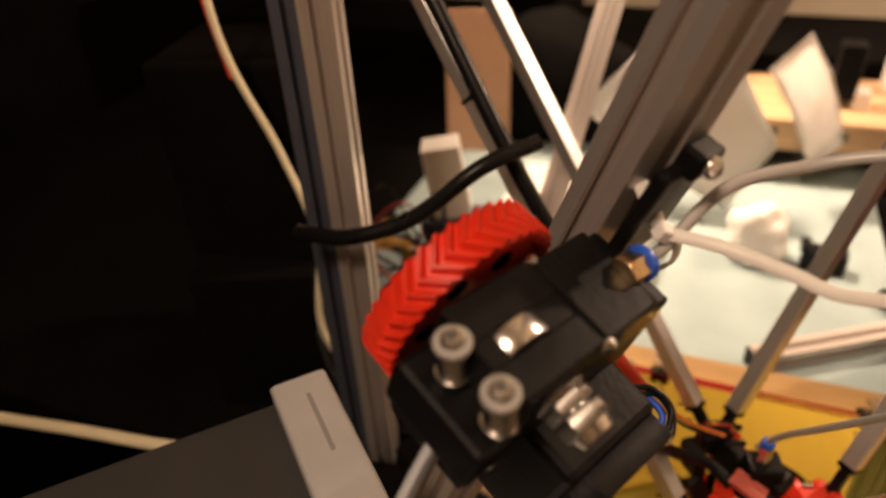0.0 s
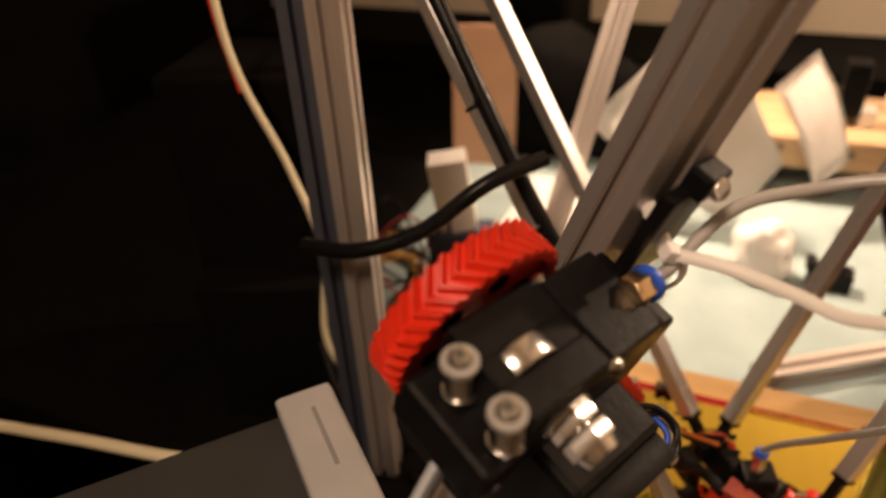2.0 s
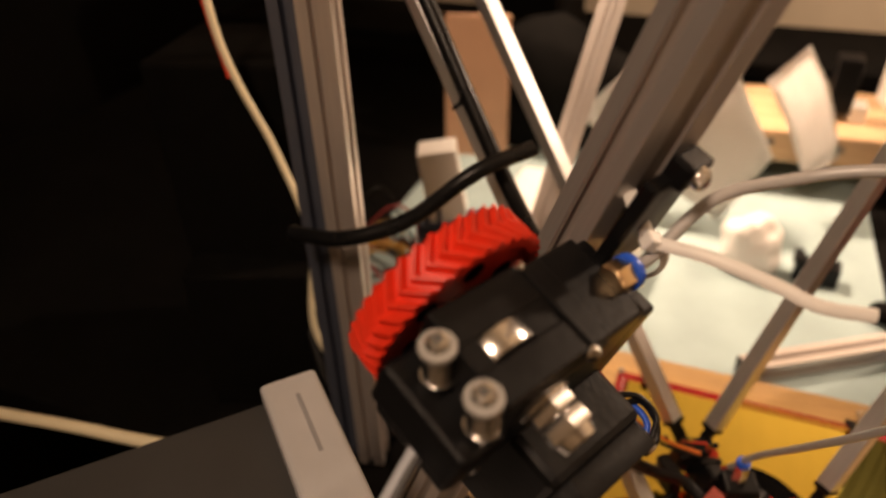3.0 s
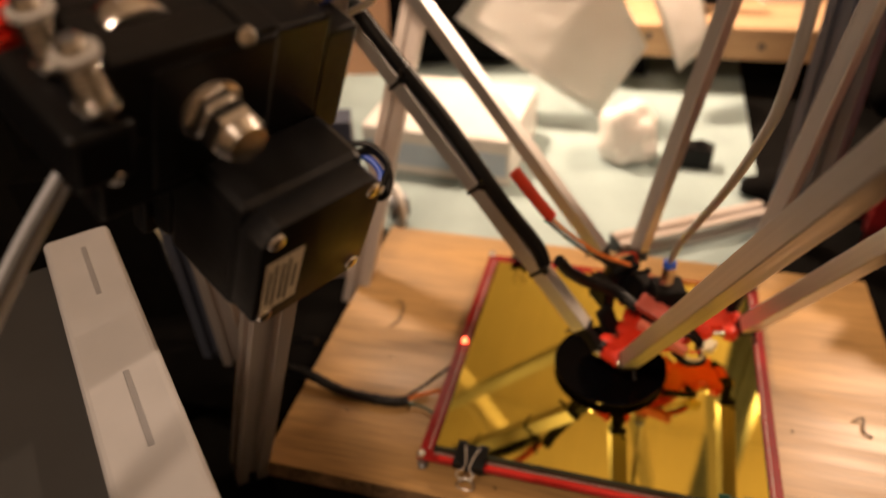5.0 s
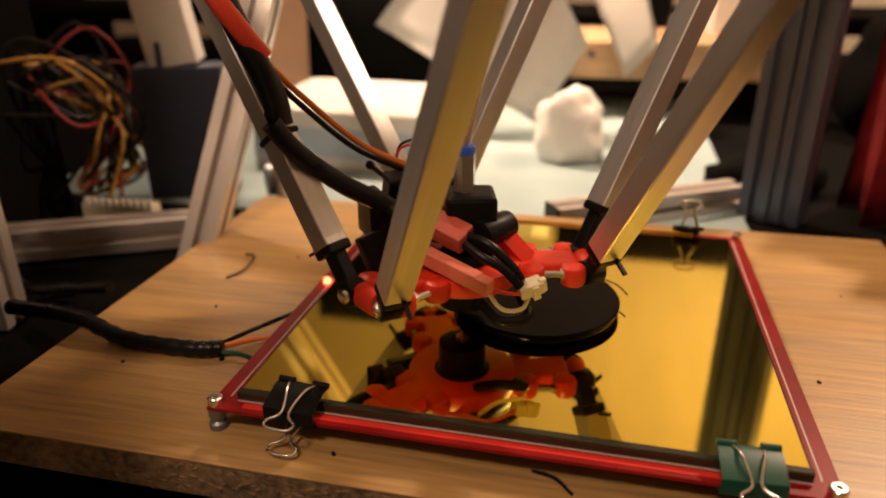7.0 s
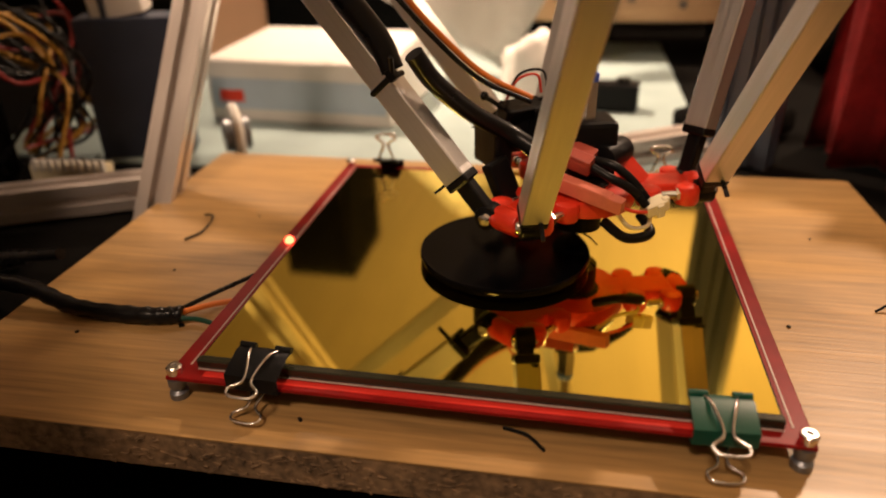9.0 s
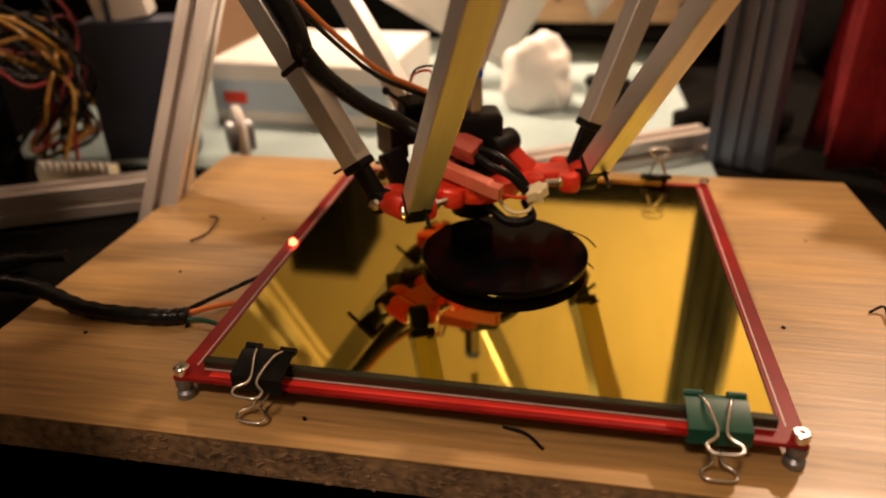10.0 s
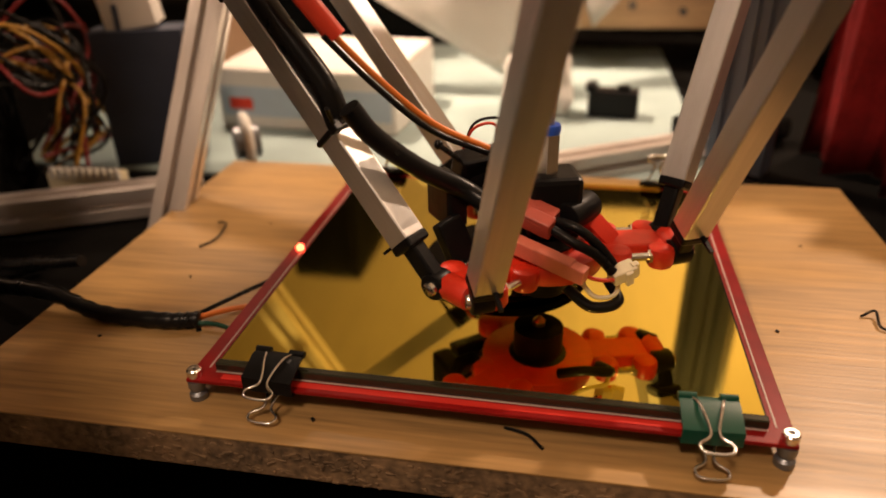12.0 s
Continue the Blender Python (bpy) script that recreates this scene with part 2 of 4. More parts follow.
def base_board():
    t = thing("base_board", "oak-laminated chipboard base plate with a rough raw front edge", "board", m=pose(0, 0, 0, 0, 0, 0.6))
    part("chipboard_core", box((0.4015, 0.2672, 0.0155), (-0.0062, 0.0102, -0.0206), 0.0006), M_CHIP, t, "raw brown chipboard edge")
    part("laminate", box((0.4025, 0.2682, 0.0008), (-0.0062, 0.0102, -0.0124), 0.0002), M_BOARD, t, "oak-grain laminate face")
    rng = random.Random(4)
    chips = []
    for i in range(520):
        x, z = rng.uniform(-0.206, 0.194), rng.uniform(-0.0275, -0.0145)
        chips.append(box((rng.uniform(0.001, 0.004), 0.0010, rng.uniform(0.0004, 0.0011)), (x, -0.12355 + rng.uniform(0, 0.0003), z), 0, (rng.uniform(-15, 15), rng.uniform(-30, 30), rng.uniform(-12, 12))))
    tagged(part("chip_layer", merge(*chips), M_CHIP, t, "loose wood chips in the raw edge"), kind="stuff")
    return t


workbench()
base_board()


# ---- aluminium frame ----
def profile20(w=0.02):
    """Outline of a slotted square extrusion, one quarter turned four times."""
    h = w / 2
    q = [(h, -h * 0.98), (h, -0.0031), (h - 0.0018, -0.0031), (h - 0.0018, -0.0055), (h - 0.0058, -0.0022),
         (h - 0.0058, 0.0022), (h - 0.0018, 0.0055), (h - 0.0018, 0.0031), (h, 0.0031), (h, h * 0.98)]
    out = []
    for k in range(4):
        c, s = math.cos(k * math.pi / 2), math.sin(k * math.pi / 2)
        out += [(x * c - y * s, x * s + y * c) for x, y in q]
    return out


def extrusion(name, a, b, label, turn=0.0, material=None):
    a, b = Vector(a), Vector(b)
    t = thing(name, label, "extrusion", "aluminium frame bars", along(a, b) @ pose(0, 0, 0, 0, 0, turn))
    length = (b - a).length
    part("bar", prism(profile20(), 0, length), material or M_EXTR, t)
    part("end_cap", box((0.0196, 0.0196, 0.002), (0, 0, -0.001), 0.0004), M_BLACK, t, "black end cap")
    return t


extrusion("frame_post", (-0.279, -0.030, -0.03), (-0.279, -0.030, 1.0), "upright slotted aluminium tower post behind the bin", 12)
extrusion("frame_post", (0.149, -0.245, -0.03), (0.149, -0.245, 1.0), "upright slotted aluminium tower post", 32)
# posts in M_DUSK have the bluish shading painted in, no lamp makes it
extrusion("frame_post", (0.139, 0.228, -0.03), (0.139, 0.228, 1.0), "upright slotted tower post beside the curtain, dim bluish light in its colour", 60, M_DUSK)
extrusion("frame_post", (0.1583, 0.2197, -0.03), (0.1583, 0.2197, 1.0), "upright slotted tower post beside the curtain, dim bluish light in its colour", 60, M_DUSK)
extrusion("frame_post", (-0.2995, -0.0260, -0.03), (-0.2995, -0.0260, 1.0), "upright slotted tower post behind the bin, dim bluish light in its colour", 12, M_DUSK)
extrusion("brace", (-0.2225, -0.1220, -0.03), (-0.0023, -0.1975, 0.586), "slanted slotted aluminium brace that carries the extruder", -28)
extrusion("brace", (-0.214, 0.055, -0.03), (-0.122, 0.297, 0.50), "slanted slotted aluminium brace behind the base board", 30)
extrusion("base_bar", (-0.004, 0.164, -0.021), (0.127, 0.246, -0.021), "slotted aluminium bar lying behind the base board")
extrusion("base_bar", (-0.40, 0.010, -0.020), (-0.215, 0.105, -0.020), "slotted aluminium bar lying beside the power supply")


# ---- heated bed ----
def heated_bed():
    t = thing("heated_bed", "red circuit-board print bed under a gold-filmed mirror plate", "print bed")
    part("circuit_board", box((0.214, 0.214, 0.0016), (0, -0.001, -0.0026), 0.0003), M_PCB, t, "red heater circuit board")
    part("trace", box((0.172, 0.0028, 0.0002), (-0.008, -0.1045, -0.0017)), M_PCB_TRACE, t, "light red copper trace")
    for x0, x1, y0, y1 in ((-0.0975, 0.0985, -0.1023, -0.1016), (-0.1015, -0.1009, -0.10, 0.10), (0.1013, 0.1019, -0.10, 0.10)):
        part("printed_line", box((x1 - x0, y1 - y0, 0.0002), ((x0 + x1) / 2, (y0 + y1) / 2, -0.0017)), M_SILK, t, "thin white printed line")
    part("glass_plate", box((0.1965, 0.196, 0.0026), (0.0005, -0.0035, -0.0004), 0.0004), M_GLASS_EDGE, t, "dark edge of the glass plate")
    part("mirror_film", box((0.1945, 0.1925, 0.0006), (0.0005, -0.0025, 0.0011)), M_MIRROR, t, "gold mirror film")
    part("front_lip", box((0.1965, 0.0034, 0.0032), (0.0005, -0.1002, 0.0004), 0.0005), M_GLASS_EDGE, t, "dark front lip of the glass")
    part("back_lip", box((0.100, 0.0024, 0.0016), (0.030, 0.0962, 0.0019), 0.0003), M_KAPTON, t, "amber tape on the back edge")
    for x in (-0.1045, 0.1045):
        for y in (-0.1055, 0.1045):
            b = part("bolt", merge(rod((x, y, -0.012), (x, y, 0.0008), 0.0014, n=10), lathe([(0.0026, -0.0018), (0.0028, -0.001), (0.0028, 0.001), (0.0022, 0.0016), (0.0012, 0.0016), (0.0012, 0.0008)], 18, pose(x, y, 0))), M_STEEL, t, "steel levelling bolt")
            part("standoff", lathe([(0.0034, -0.0118), (0.0034, -0.0095), (0.0022, -0.0085), (0.0032, -0.0065), (0.0032, -0.0035)], 16, pose(x, y, 0)), M_GREYMETAL, b, "grey nut and spring")
    part("led", ball((-0.1025, -0.002, -0.0006), 0.0021), M_LED, t, "glowing red indicator light")


heated_bed()


def printed_disc():
    t = thing("printed_disc", "half-printed round black plastic disc on the mirror bed", "print", m=pose(0.0018, -0.0078, 0.0014))
    part("disc", lathe([(0.0345, 0), (0.0366, 0.0012), (0.0374, 0.003), (0.0374, 0.0046), (0.0368, 0.005), (0.034, 0.0048), (0.01, 0.0048)], 72), M_GLOSS, t)
    part("loose_strand", tube([(0.028, 0.024, 0.0052), (0.036, 0.016, 0.006), (0.0405, 0.008, 0.0056)], 0.00035, 6), M_GLOSS, t)


printed_disc()


def binder_clip(m, material, label, width=0.0195, upright=False):
    t = thing("binder_clip", label, "binder clip", "clips on the bed", m)
    w = width
    sect = [(-0.0072, 0.0048), (-0.0035, 0.0052), (0.0062, 0.0016), (0.0062, -0.0042), (-0.0035, -0.0075), (-0.0072, -0.0072),
            (-0.0072, -0.0066), (-0.0035, -0.0068), (0.0055, -0.0037), (0.0055, 0.0011), (-0.0035, 0.0045), (-0.0072, 0.0041)]
    turn = Matrix(((0, 0, 1, 0), (-1, 0, 0, 0), (0, 1, 0, 0), (0, 0, 0, 1)))
    part("clip_body", prism(sect, -w / 2, w / 2, 0, turn), material, t)
    for x in (-w / 2 + 0.003, w / 2 - 0.003):
        part("hinge_roll", rod((x - 0.003, 0.0072, 0.0051), (x + 0.003, 0.0072, 0.0051), 0.0012, n=12), material, t)
    for s, z0, zs in ((1, 0.0050, -0.0040), (-1, -0.0068, -0.0030)):
        pts = [(-0.0052, 0.0066, z0), (-0.0034, 0.001, z0 + zs * 0.1 + 0.001), (-0.0014, -0.0075, z0 + zs * 0.8), (-0.0052, -0.0112, z0 + zs * 1.1),
               (-0.0038, -0.0145, z0 + zs * 1.2), (0.0038, -0.0145, z0 + zs * 1.2), (0.0052, -0.0112, z0 + zs * 1.1), (0.0014, -0.0075, z0 + zs * 0.8), (0.0034, 0.001, z0 + zs * 0.1 + 0.001), (0.0052, 0.0066, z0)]
        if upright:
            lean = 0.0035 * s
            pts = [(x, 0.0066 + 0.1 * (y - 0.0066) + lean * (0.0066 - y) * 30, max(z0, 0.0040) + 0.75 * (0.0066 - y)) for x, y, z in pts]
        part("wire_handle", tube(pts, 0.00055, 8, 6), M_STEEL, t, "bent steel wire handle")
    return t


binder_clip(pose(-0.0735, -0.1035, 0.0012, 0, 0, -4), M_BLACK, "black binder clip with steel handles on the front edge")
binder_clip(pose(0.0795, -0.1045, 0.0012, 0, 0, 3), M_GREEN, "dark green binder clip with steel handles on the front edge")
binder_clip(pose(0.077, 0.1005, 0.0012, 0, 0, 180), M_BLACK, "small black binder clip on the back bed edge", 0.015, True)
binder_clip(pose(-0.079, 0.1005, 0.0012, 0, 0, 180), M_BLACK, "small black binder clip on the back bed edge", 0.015, True)


def bed_cable():
    t = thing("bed_cable", "black spiral-wrapped cable with red and green wires running to the bed", "cable")
    part("spiral_wrap", tube([(-0.245, -0.052, -0.006), (-0.205, -0.057, -0.0035), (-0.175, -0.063, -0.008), (-0.142, -0.064, -0.008), (-0.128, -0.060, -0.0085)], 0.0035, 12, 10, ribs=0.14), M_RUBBER, t)
    part("red_wire", tube([(-0.131, -0.060, -0.0085), (-0.118, -0.051, -0.008), (-0.106, -0.046, -0.0075), (-0.100, -0.040, -0.007)], 0.0013, 8), M_CABLE_ORANGE, t, "orange wire")
    part("black_wire", tube([(-0.131, -0.058, -0.008), (-0.120, -0.045, -0.006), (-0.108, -0.025, -0.006), (-0.102, -0.012, -0.006)], 0.0011, 8), M_RUBBER, t)
    part("green_wire", tube([(-0.131, -0.063, -0.009), (-0.120, -0.062, -0.009), (-0.108, -0.067, -0.008), (-0.102, -0.074, -0.007)], 0.0011, 8), M_GREEN, t, "dark green wire")


bed_cable()


def stray_bit(name, pts, r, label):
    t = thing(name, label, "debris", "bits of filament on the board")
    part("strand", tube(pts, r, 6, 6), M_RUBBER, t)


stray_bit("filament_scrap", [(-0.170, 0.040, -0.0105), (-0.163, 0.036, -0.0095), (-0.161, 0.020, -0.0105), (-0.166, 0.010, -0.011)], 0.0006, "thin bent dark filament scrap on the board")
stray_bit("filament_scrap", [(0.012, -0.104, -0.0113), (0.020, -0.107, -0.0105), (0.026, -0.1125, -0.0113)], 0.0006, "thin bent dark filament scrap on the board")
stray_bit("filament_scrap", [(0.158, -0.008, -0.0113), (0.164, -0.006, -0.0090), (0.163, -0.016, -0.0105), (0.168, -0.019, -0.0113)], 0.0006, "thin bent dark filament scrap on the board")
for x, y, r in ((-0.127, -0.064, 0.0011), (0.12, -0.025, 0.0008), (-0.057, -0.111, 0.0009), (-0.155, -0.02, 0.0007), (-0.14, 0.045, 0.0006), (0.15, 0.06, 0.0006), (-0.168, -0.075, 0.0008)):
    s = tagged(part("crumb", box((r * 2, r * 1.3, r), (x, y, -0.0120 + r * 0.5), r * 0.2, (0, 0, x * 4000)), M_RUBBER, None), "tiny dark plastic crumb on the board", "debris", "crumbs on the board")


# ---- moving head ----
CIRCLE, RADIUS = (0.0022, -0.0088), 0.037
JOINT_Z, ROD_LONG = 0.0284, 0.43
JOINTS = {"left": (-0.0366, -0.0338), "front": (-0.0194, -0.0423), "right_front": (0.0530, 0.0062), "right_back": (0.0470, 0.0197), "back_left": (-0.0300, 0.0470), "back_right": (-0.0225, 0.0489)}
# carriage of each rod pair and its reach
TOWER = {"left": (-0.2557, 0.0929, 0.447), "front": (0.0818, -0.1715, 0.340), "right_back": (0.1003, 0.0947, 0.379)}
TOWER["back_left"], TOWER["right_front"], TOWER["back_right"] = TOWER["left"], TOWER["front"], TOWER["right_back"]


# straight strokes of the infill before the head goes round the rim: time and place along the stroke
STROKES = [(0.0, 0.05), (0.25, -1.0), (1.12, 1.0), (1.78, -1.0), (2.62, 1.0)]


def on_rim(t):
    a = radians(88.39 * t - 402.14)
    return Vector((CIRCLE[0] + RADIUS * math.cos(a), CIRCLE[1] + RADIUS * math.sin(a), 0))


def on_stroke(s):
    return Vector((-0.0095 + 0.0125 * s, -0.0272 - 0.0108 * s, 0))


def head_at(t):
    for (t0, s0), (t1, s1) in zip(STROKES, STROKES[1:]):
        if t <= t1:
            return on_stroke(s0 + (s1 - s0) * (t - t0) / (t1 - t0))
    if t < 3.1:
        return on_stroke(1.0).lerp(on_rim(3.1), (t - 2.62) / 0.48)
    return on_rim(t)


def arm_pose(key, t):
    c = head_at(t)
    x0, y0, reach = TOWER[key]
    d = Vector((x0, y0)) - c.xy
    z = Vector((d.x, d.y, math.sqrt(reach ** 2 - d.length_squared))).normalized()
    x = Vector((0, 0, 1)).cross(z).normalized()
    y = z.cross(x)
    m = Matrix((x, y, z)).transposed().to_4x4()
    m.translation = c + Vector((*JOINTS[key], JOINT_Z))
    return m


def effector():
    t = thing("effector", "red printed delta effector with black hot end, fan and connectors", "print head")
    # hub ring
    ring = [(0.024 * math.cos(2 * math.pi * i / 36), 0.024 * math.sin(2 * math.pi * i / 36)) for i in range(36)]
    part("hub", prism(ring, 0.0245, 0.0325, 0.0008), M_RED, t)
    ends = [Vector(JOINTS["left"]) + Vector(JOINTS["front"]), Vector(JOINTS["right_front"]) + Vector(JOINTS["right_back"]), Vector(JOINTS["back_left"]) + Vector(JOINTS["back_right"])]
    for e in ends:
        tip = e / 2
        way = tip.normalized()
        side = Vector((-way.y, way.x))
        turn = math.degrees(math.atan2(way.y, way.x))
        r = tip.length
        arm = part("arm", box((r - 0.016, 0.015, 0.0075), ((r + 0.008) / 2 * way.x, (r + 0.008) / 2 * way.y, 0.0284), 0.0012, (0, 0, turn)), M_RED, t)
        part("tip_boss", rod((*(tip - side * 0.0062), JOINT_Z), (*(tip + side * 0.0062), JOINT_Z), 0.0052, n=24, bevel=0.0008), M_RED, arm)
        for s in (-1, 1):
            for d in (0.007, 0.024):
                c = tip - way * d + side * s * 0.0105
                lobe = part("lobe", rod((c.x, c.y, 0.0240), (c.x, c.y, 0.0328), 0.0054, n=20, bevel=0.0022), M_RED, arm)
            a, b = tip - way * 0.021 + side * s * 0.0115, tip - way * 0.009 + side * s * 0.0115
            part("spring_bolt", rod((*a, 0.0290), (*b, 0.0290), 0.0017, n=12), M_STEEL, arm, "small steel bolt")
            part("nut", rod((*(b - (b - a) * 0.30), 0.0290), (*b, 0.0290), 0.0029, n=6), M_STEEL, arm, "steel hex nut")
    # hot end
    hot = part("hot_end", lathe([(0.002, 0.0105), (0.0105, 0.0115), (0.0105, 0.0235), (0.0125, 0.0245), (0.0125, 0.0335), (0.009, 0.036)], 32), M_BLACK, t, "black hot end shroud")
    part("nozzle", lathe([(0.0006, 0.0064), (0.0028, 0.0086), (0.0028, 0.0112)], 16), M_BRASS, hot, "brass nozzle")
    part("mount_block", box((0.021, 0.019, 0.026), (0.002, 0.004, 0.0475), 0.0022, (0, 0, 16)), M_BLACK, hot, "black mounting block")
    part("clamp_ear", rod((0.008, -0.006, 0.045), (0.017, 0.010, 0.045), 0.0062, n=20, bevel=0.0008), M_BLACK, hot)
    part("fitting_nut", rod((0.0, 0.002, 0.060), (0.0, 0.002, 0.0765), 0.0046, n=6), M_STEEL, hot, "steel push-fit nut")
    part("collet", lathe([(0.0040, 0.0765), (0.0044, 0.0782), (0.0040, 0.0800), (0.003, 0.0800)], 20, pose(0, 0.002, 0)), M_BLUE, hot, "blue collet ring")
    part("strut", rod((0.006, 0.006, 0.052), (0.026, 0.006, 0.031), 0.0050, n=4, bevel=0.0006), M_RED, t, "slanted red strut")
    # fans
    fan = part("fan", box((0.022, 0.011, 0.024), (-0.030, 0.022, 0.050), 0.0015, (18, 0, 38)), M_BLACK, t, "small black fan")
    part("fan_ring", rod((-0.0265, 0.0155, 0.052), (-0.0300, 0.0215, 0.051), 0.0095, n=24, bevel=0.001), M_RUBBER, fan)
    part("fan_duct", box((0.013, 0.020, 0.020), (-0.016, 0.012, 0.046), 0.002, (0, 20, 30)), M_BLACK, t, "black air duct")
    part("fan", box((0.020, 0.009, 0.020), (-0.040, 0.004, 0.047), 0.0015, (0, 0, -52)), M_BLACK, t, "small black fan")
    part("duct_leg", box((0.006, 0.012, 0.024), (-0.033, -0.012, 0.033), 0.0012, (10, -22, -40)), M_BLACK, t)
    for a, b in (((-0.022, 0.026, 0.061), (-0.015, 0.024, 0.064)), ((-0.036, 0.013, 0.060), (-0.046, 0.019, 0.064)), ((-0.022, 0.010, 0.060), (-0.012, 0.012, 0.063))):
        part("cable_tie", rod(a, b, 0.0012, n=8), M_RUBBER, t)
        part("tie_head", ball(b, 0.0022, 8), M_RUBBER, t)
    # plug and socket
    plug = part("connector", box((0.0215, 0.0115, 0.0062), (-0.006, -0.0095, 0.0485), 0.0006, (22, 12, -24)), M_BRICK, t, "dull red two-pin connector")
    part("connector_half", box((0.0205, 0.0055, 0.0078), (-0.0055, -0.0130, 0.0478), 0.0006, (22, 12, -24)), M_BRICK, plug)
    part("connector", box((0.029, 0.0052, 0.0068), (-0.001, -0.0215, 0.0372), 0.0006, (8, 9, -25)), M_PINK, t, "pale red flat connector")
    part("connector_tip", box((0.0075, 0.0048, 0.0062), (0.0135, -0.0285, 0.0345), 0.0005, (8, 9, -25)), M_PINK, t)
    part("wire", tube([(0.004, -0.012, 0.047), (0.013, -0.016, 0.046), (0.021, -0.017, 0.040), (0.027, -0.018, 0.033)], 0.0019, 10), M_RUBBER, t, "black sleeved wire")
    part("wire", tube([(0.004, -0.016, 0.045), (0.012, -0.020, 0.042), (0.020, -0.020, 0.038), (0.027, -0.020, 0.031)], 0.0019, 10), M_RUBBER, t, "black sleeved wire")
    part("wire", tube([(0.010, -0.026, 0.035), (0.020, -0.026, 0.031), (0.027, -0.022, 0.029), (0.031, -0.016, 0.028)], 0.0008, 8), M_CABLE_RED, t, "thin red wire")
    part("wire", tube([(0.012, -0.022, 0.033), (0.020, -0.025, 0.0235), (0.028, -0.022, 0.0225), (0.030, -0.014, 0.025)], 0.0009, 8), M_CREAM, t, "thin cream wire")
    part("thermistor_plug", box((0.010, 0.0065, 0.0052), (0.0305, -0.0175, 0.0300), 0.0006, (10, -14, 28)), M_CREAM, t, "cream wire clip")
    part("clip_tooth", box((0.003, 0.0025, 0.006), (0.0350, -0.0160, 0.0310), 0.0004, (10, -14, 28)), M_CREAM, t)
    part("clip_tooth", box((0.003, 0.0025, 0.006), (0.0330, -0.0195, 0.0290), 0.0004, (10, -14, 28)), M_CREAM, t)
    part("heater_lead", tube([(0.010, -0.018, 0.022), (0.020, -0.022, 0.0165), (0.030, -0.019, 0.018), (0.026, -0.010, 0.022)], 0.0022, 8), M_RUBBER, t)
    # loom that comes down to the head
    part("loom", tube([(-0.068, -0.027, 0.092), (-0.061, -0.022, 0.080), (-0.047, -0.012, 0.065), (-0.032, -0.003, 0.054), (-0.016, -0.008, 0.046)], 0.0040, 14, 10, ribs=0.012), M_RUBBER, t, "black sleeved wire loom")
    part("fan_wire", tube([(-0.036, 0.022, 0.062), (-0.030, 0.012, 0.074), (-0.022, 0.012, 0.076), (-0.020, 0.014, 0.068)], 0.0006, 8), M_CABLE_RED, t, "thin red fan wire")
    part("fan_wire", tube([(-0.036, 0.024, 0.062), (-0.030, 0.014, 0.0755), (-0.020, 0.014, 0.0775), (-0.017, 0.016, 0.068)], 0.0006, 8), M_RUBBER, t, "thin black fan wire")
    part("power_wire", tube([(-0.024, 0.012, 0.066), (-0.045, 0.004, 0.078), (-0.064, -0.006, 0.098), (-0.078, -0.014, 0.116)], 0.0013, 8), M_CABLE_ORANGE, t, "orange-red wire")
    part("power_wire", tube([(-0.024, 0.010, 0.0645), (-0.046, 0.002, 0.076), (-0.065, -0.008, 0.096), (-0.079, -0.016, 0.114)], 0.0012, 8), M_RUBBER, t, "black wire")
    part("shrink_sleeve", tube([(-0.0755, -0.012, 0.113), (-0.086, -0.015, 0.128), (-0.099, -0.016, 0.146)], 0.0040, 10, flat=0.7), M_CABLE_RED, t, "red heat-shrink sleeve")
    return t


def diagonal_rod(key, label, start):
    t = thing("diagonal_rod", label, "rod", "diagonal rods of the printer", arm_pose(key, 0.0))
    s = 0.0106
    part("square_tube", box((s, s, ROD_LONG - 2 * start), (0, 0, ROD_LONG / 2), 0.0005, seg=1), M_ALU, t, "square aluminium tube")
    end = -1 if key in ("left", "right_front", "back_right") else 1
    for z0, z1, flip in ((0.0, start, 1), (ROD_LONG, ROD_LONG - start, -1)):
        j = part("rod_end", merge(box((0.0066, 0.0074, abs(z1 - z0) + 0.002), (0, 0, (z0 + z1) / 2), 0.0012), box((0.0112, 0.0112, 0.004), (0, 0, z1 - 0.0015 * flip), 0.0010), rod((-0.0042, 0, z0), (0.0042, 0, z0), 0.0052, n=20, bevel=0.0006)), M_BLACK, t, "black plastic rod end")
        part("screw", merge(screw_head((0.0042, 0, z0), (1, 0, 0), 0.003, 0.0022), screw_head((-0.0042, 0, z0), (-1, 0, 0), 0.003, 0.0022)), M_STEEL, j, "steel screw")
    part("tie_tail", box((0.0016, 0.012, 0.0012), (0.002, -0.007, start + 0.001)), M_RUBBER, t)
    return t


EFFECTOR = effector()
RODS = {}
for key, label, start in (("left", "square aluminium diagonal rod with a taped black loom", 0.020), ("front", "square aluminium diagonal rod lit yellow by the bed", 0.010), ("right_front", "square aluminium diagonal rod lit yellow by the bed", 0.014),
                          ("right_back", "square aluminium diagonal rod, pale grey", 0.024), ("back_left", "square aluminium diagonal rod, pale grey", 0.024), ("back_right", "square aluminium diagonal rod, pale grey", 0.022)):
    RODS[key] = diagonal_rod(key, label, start)


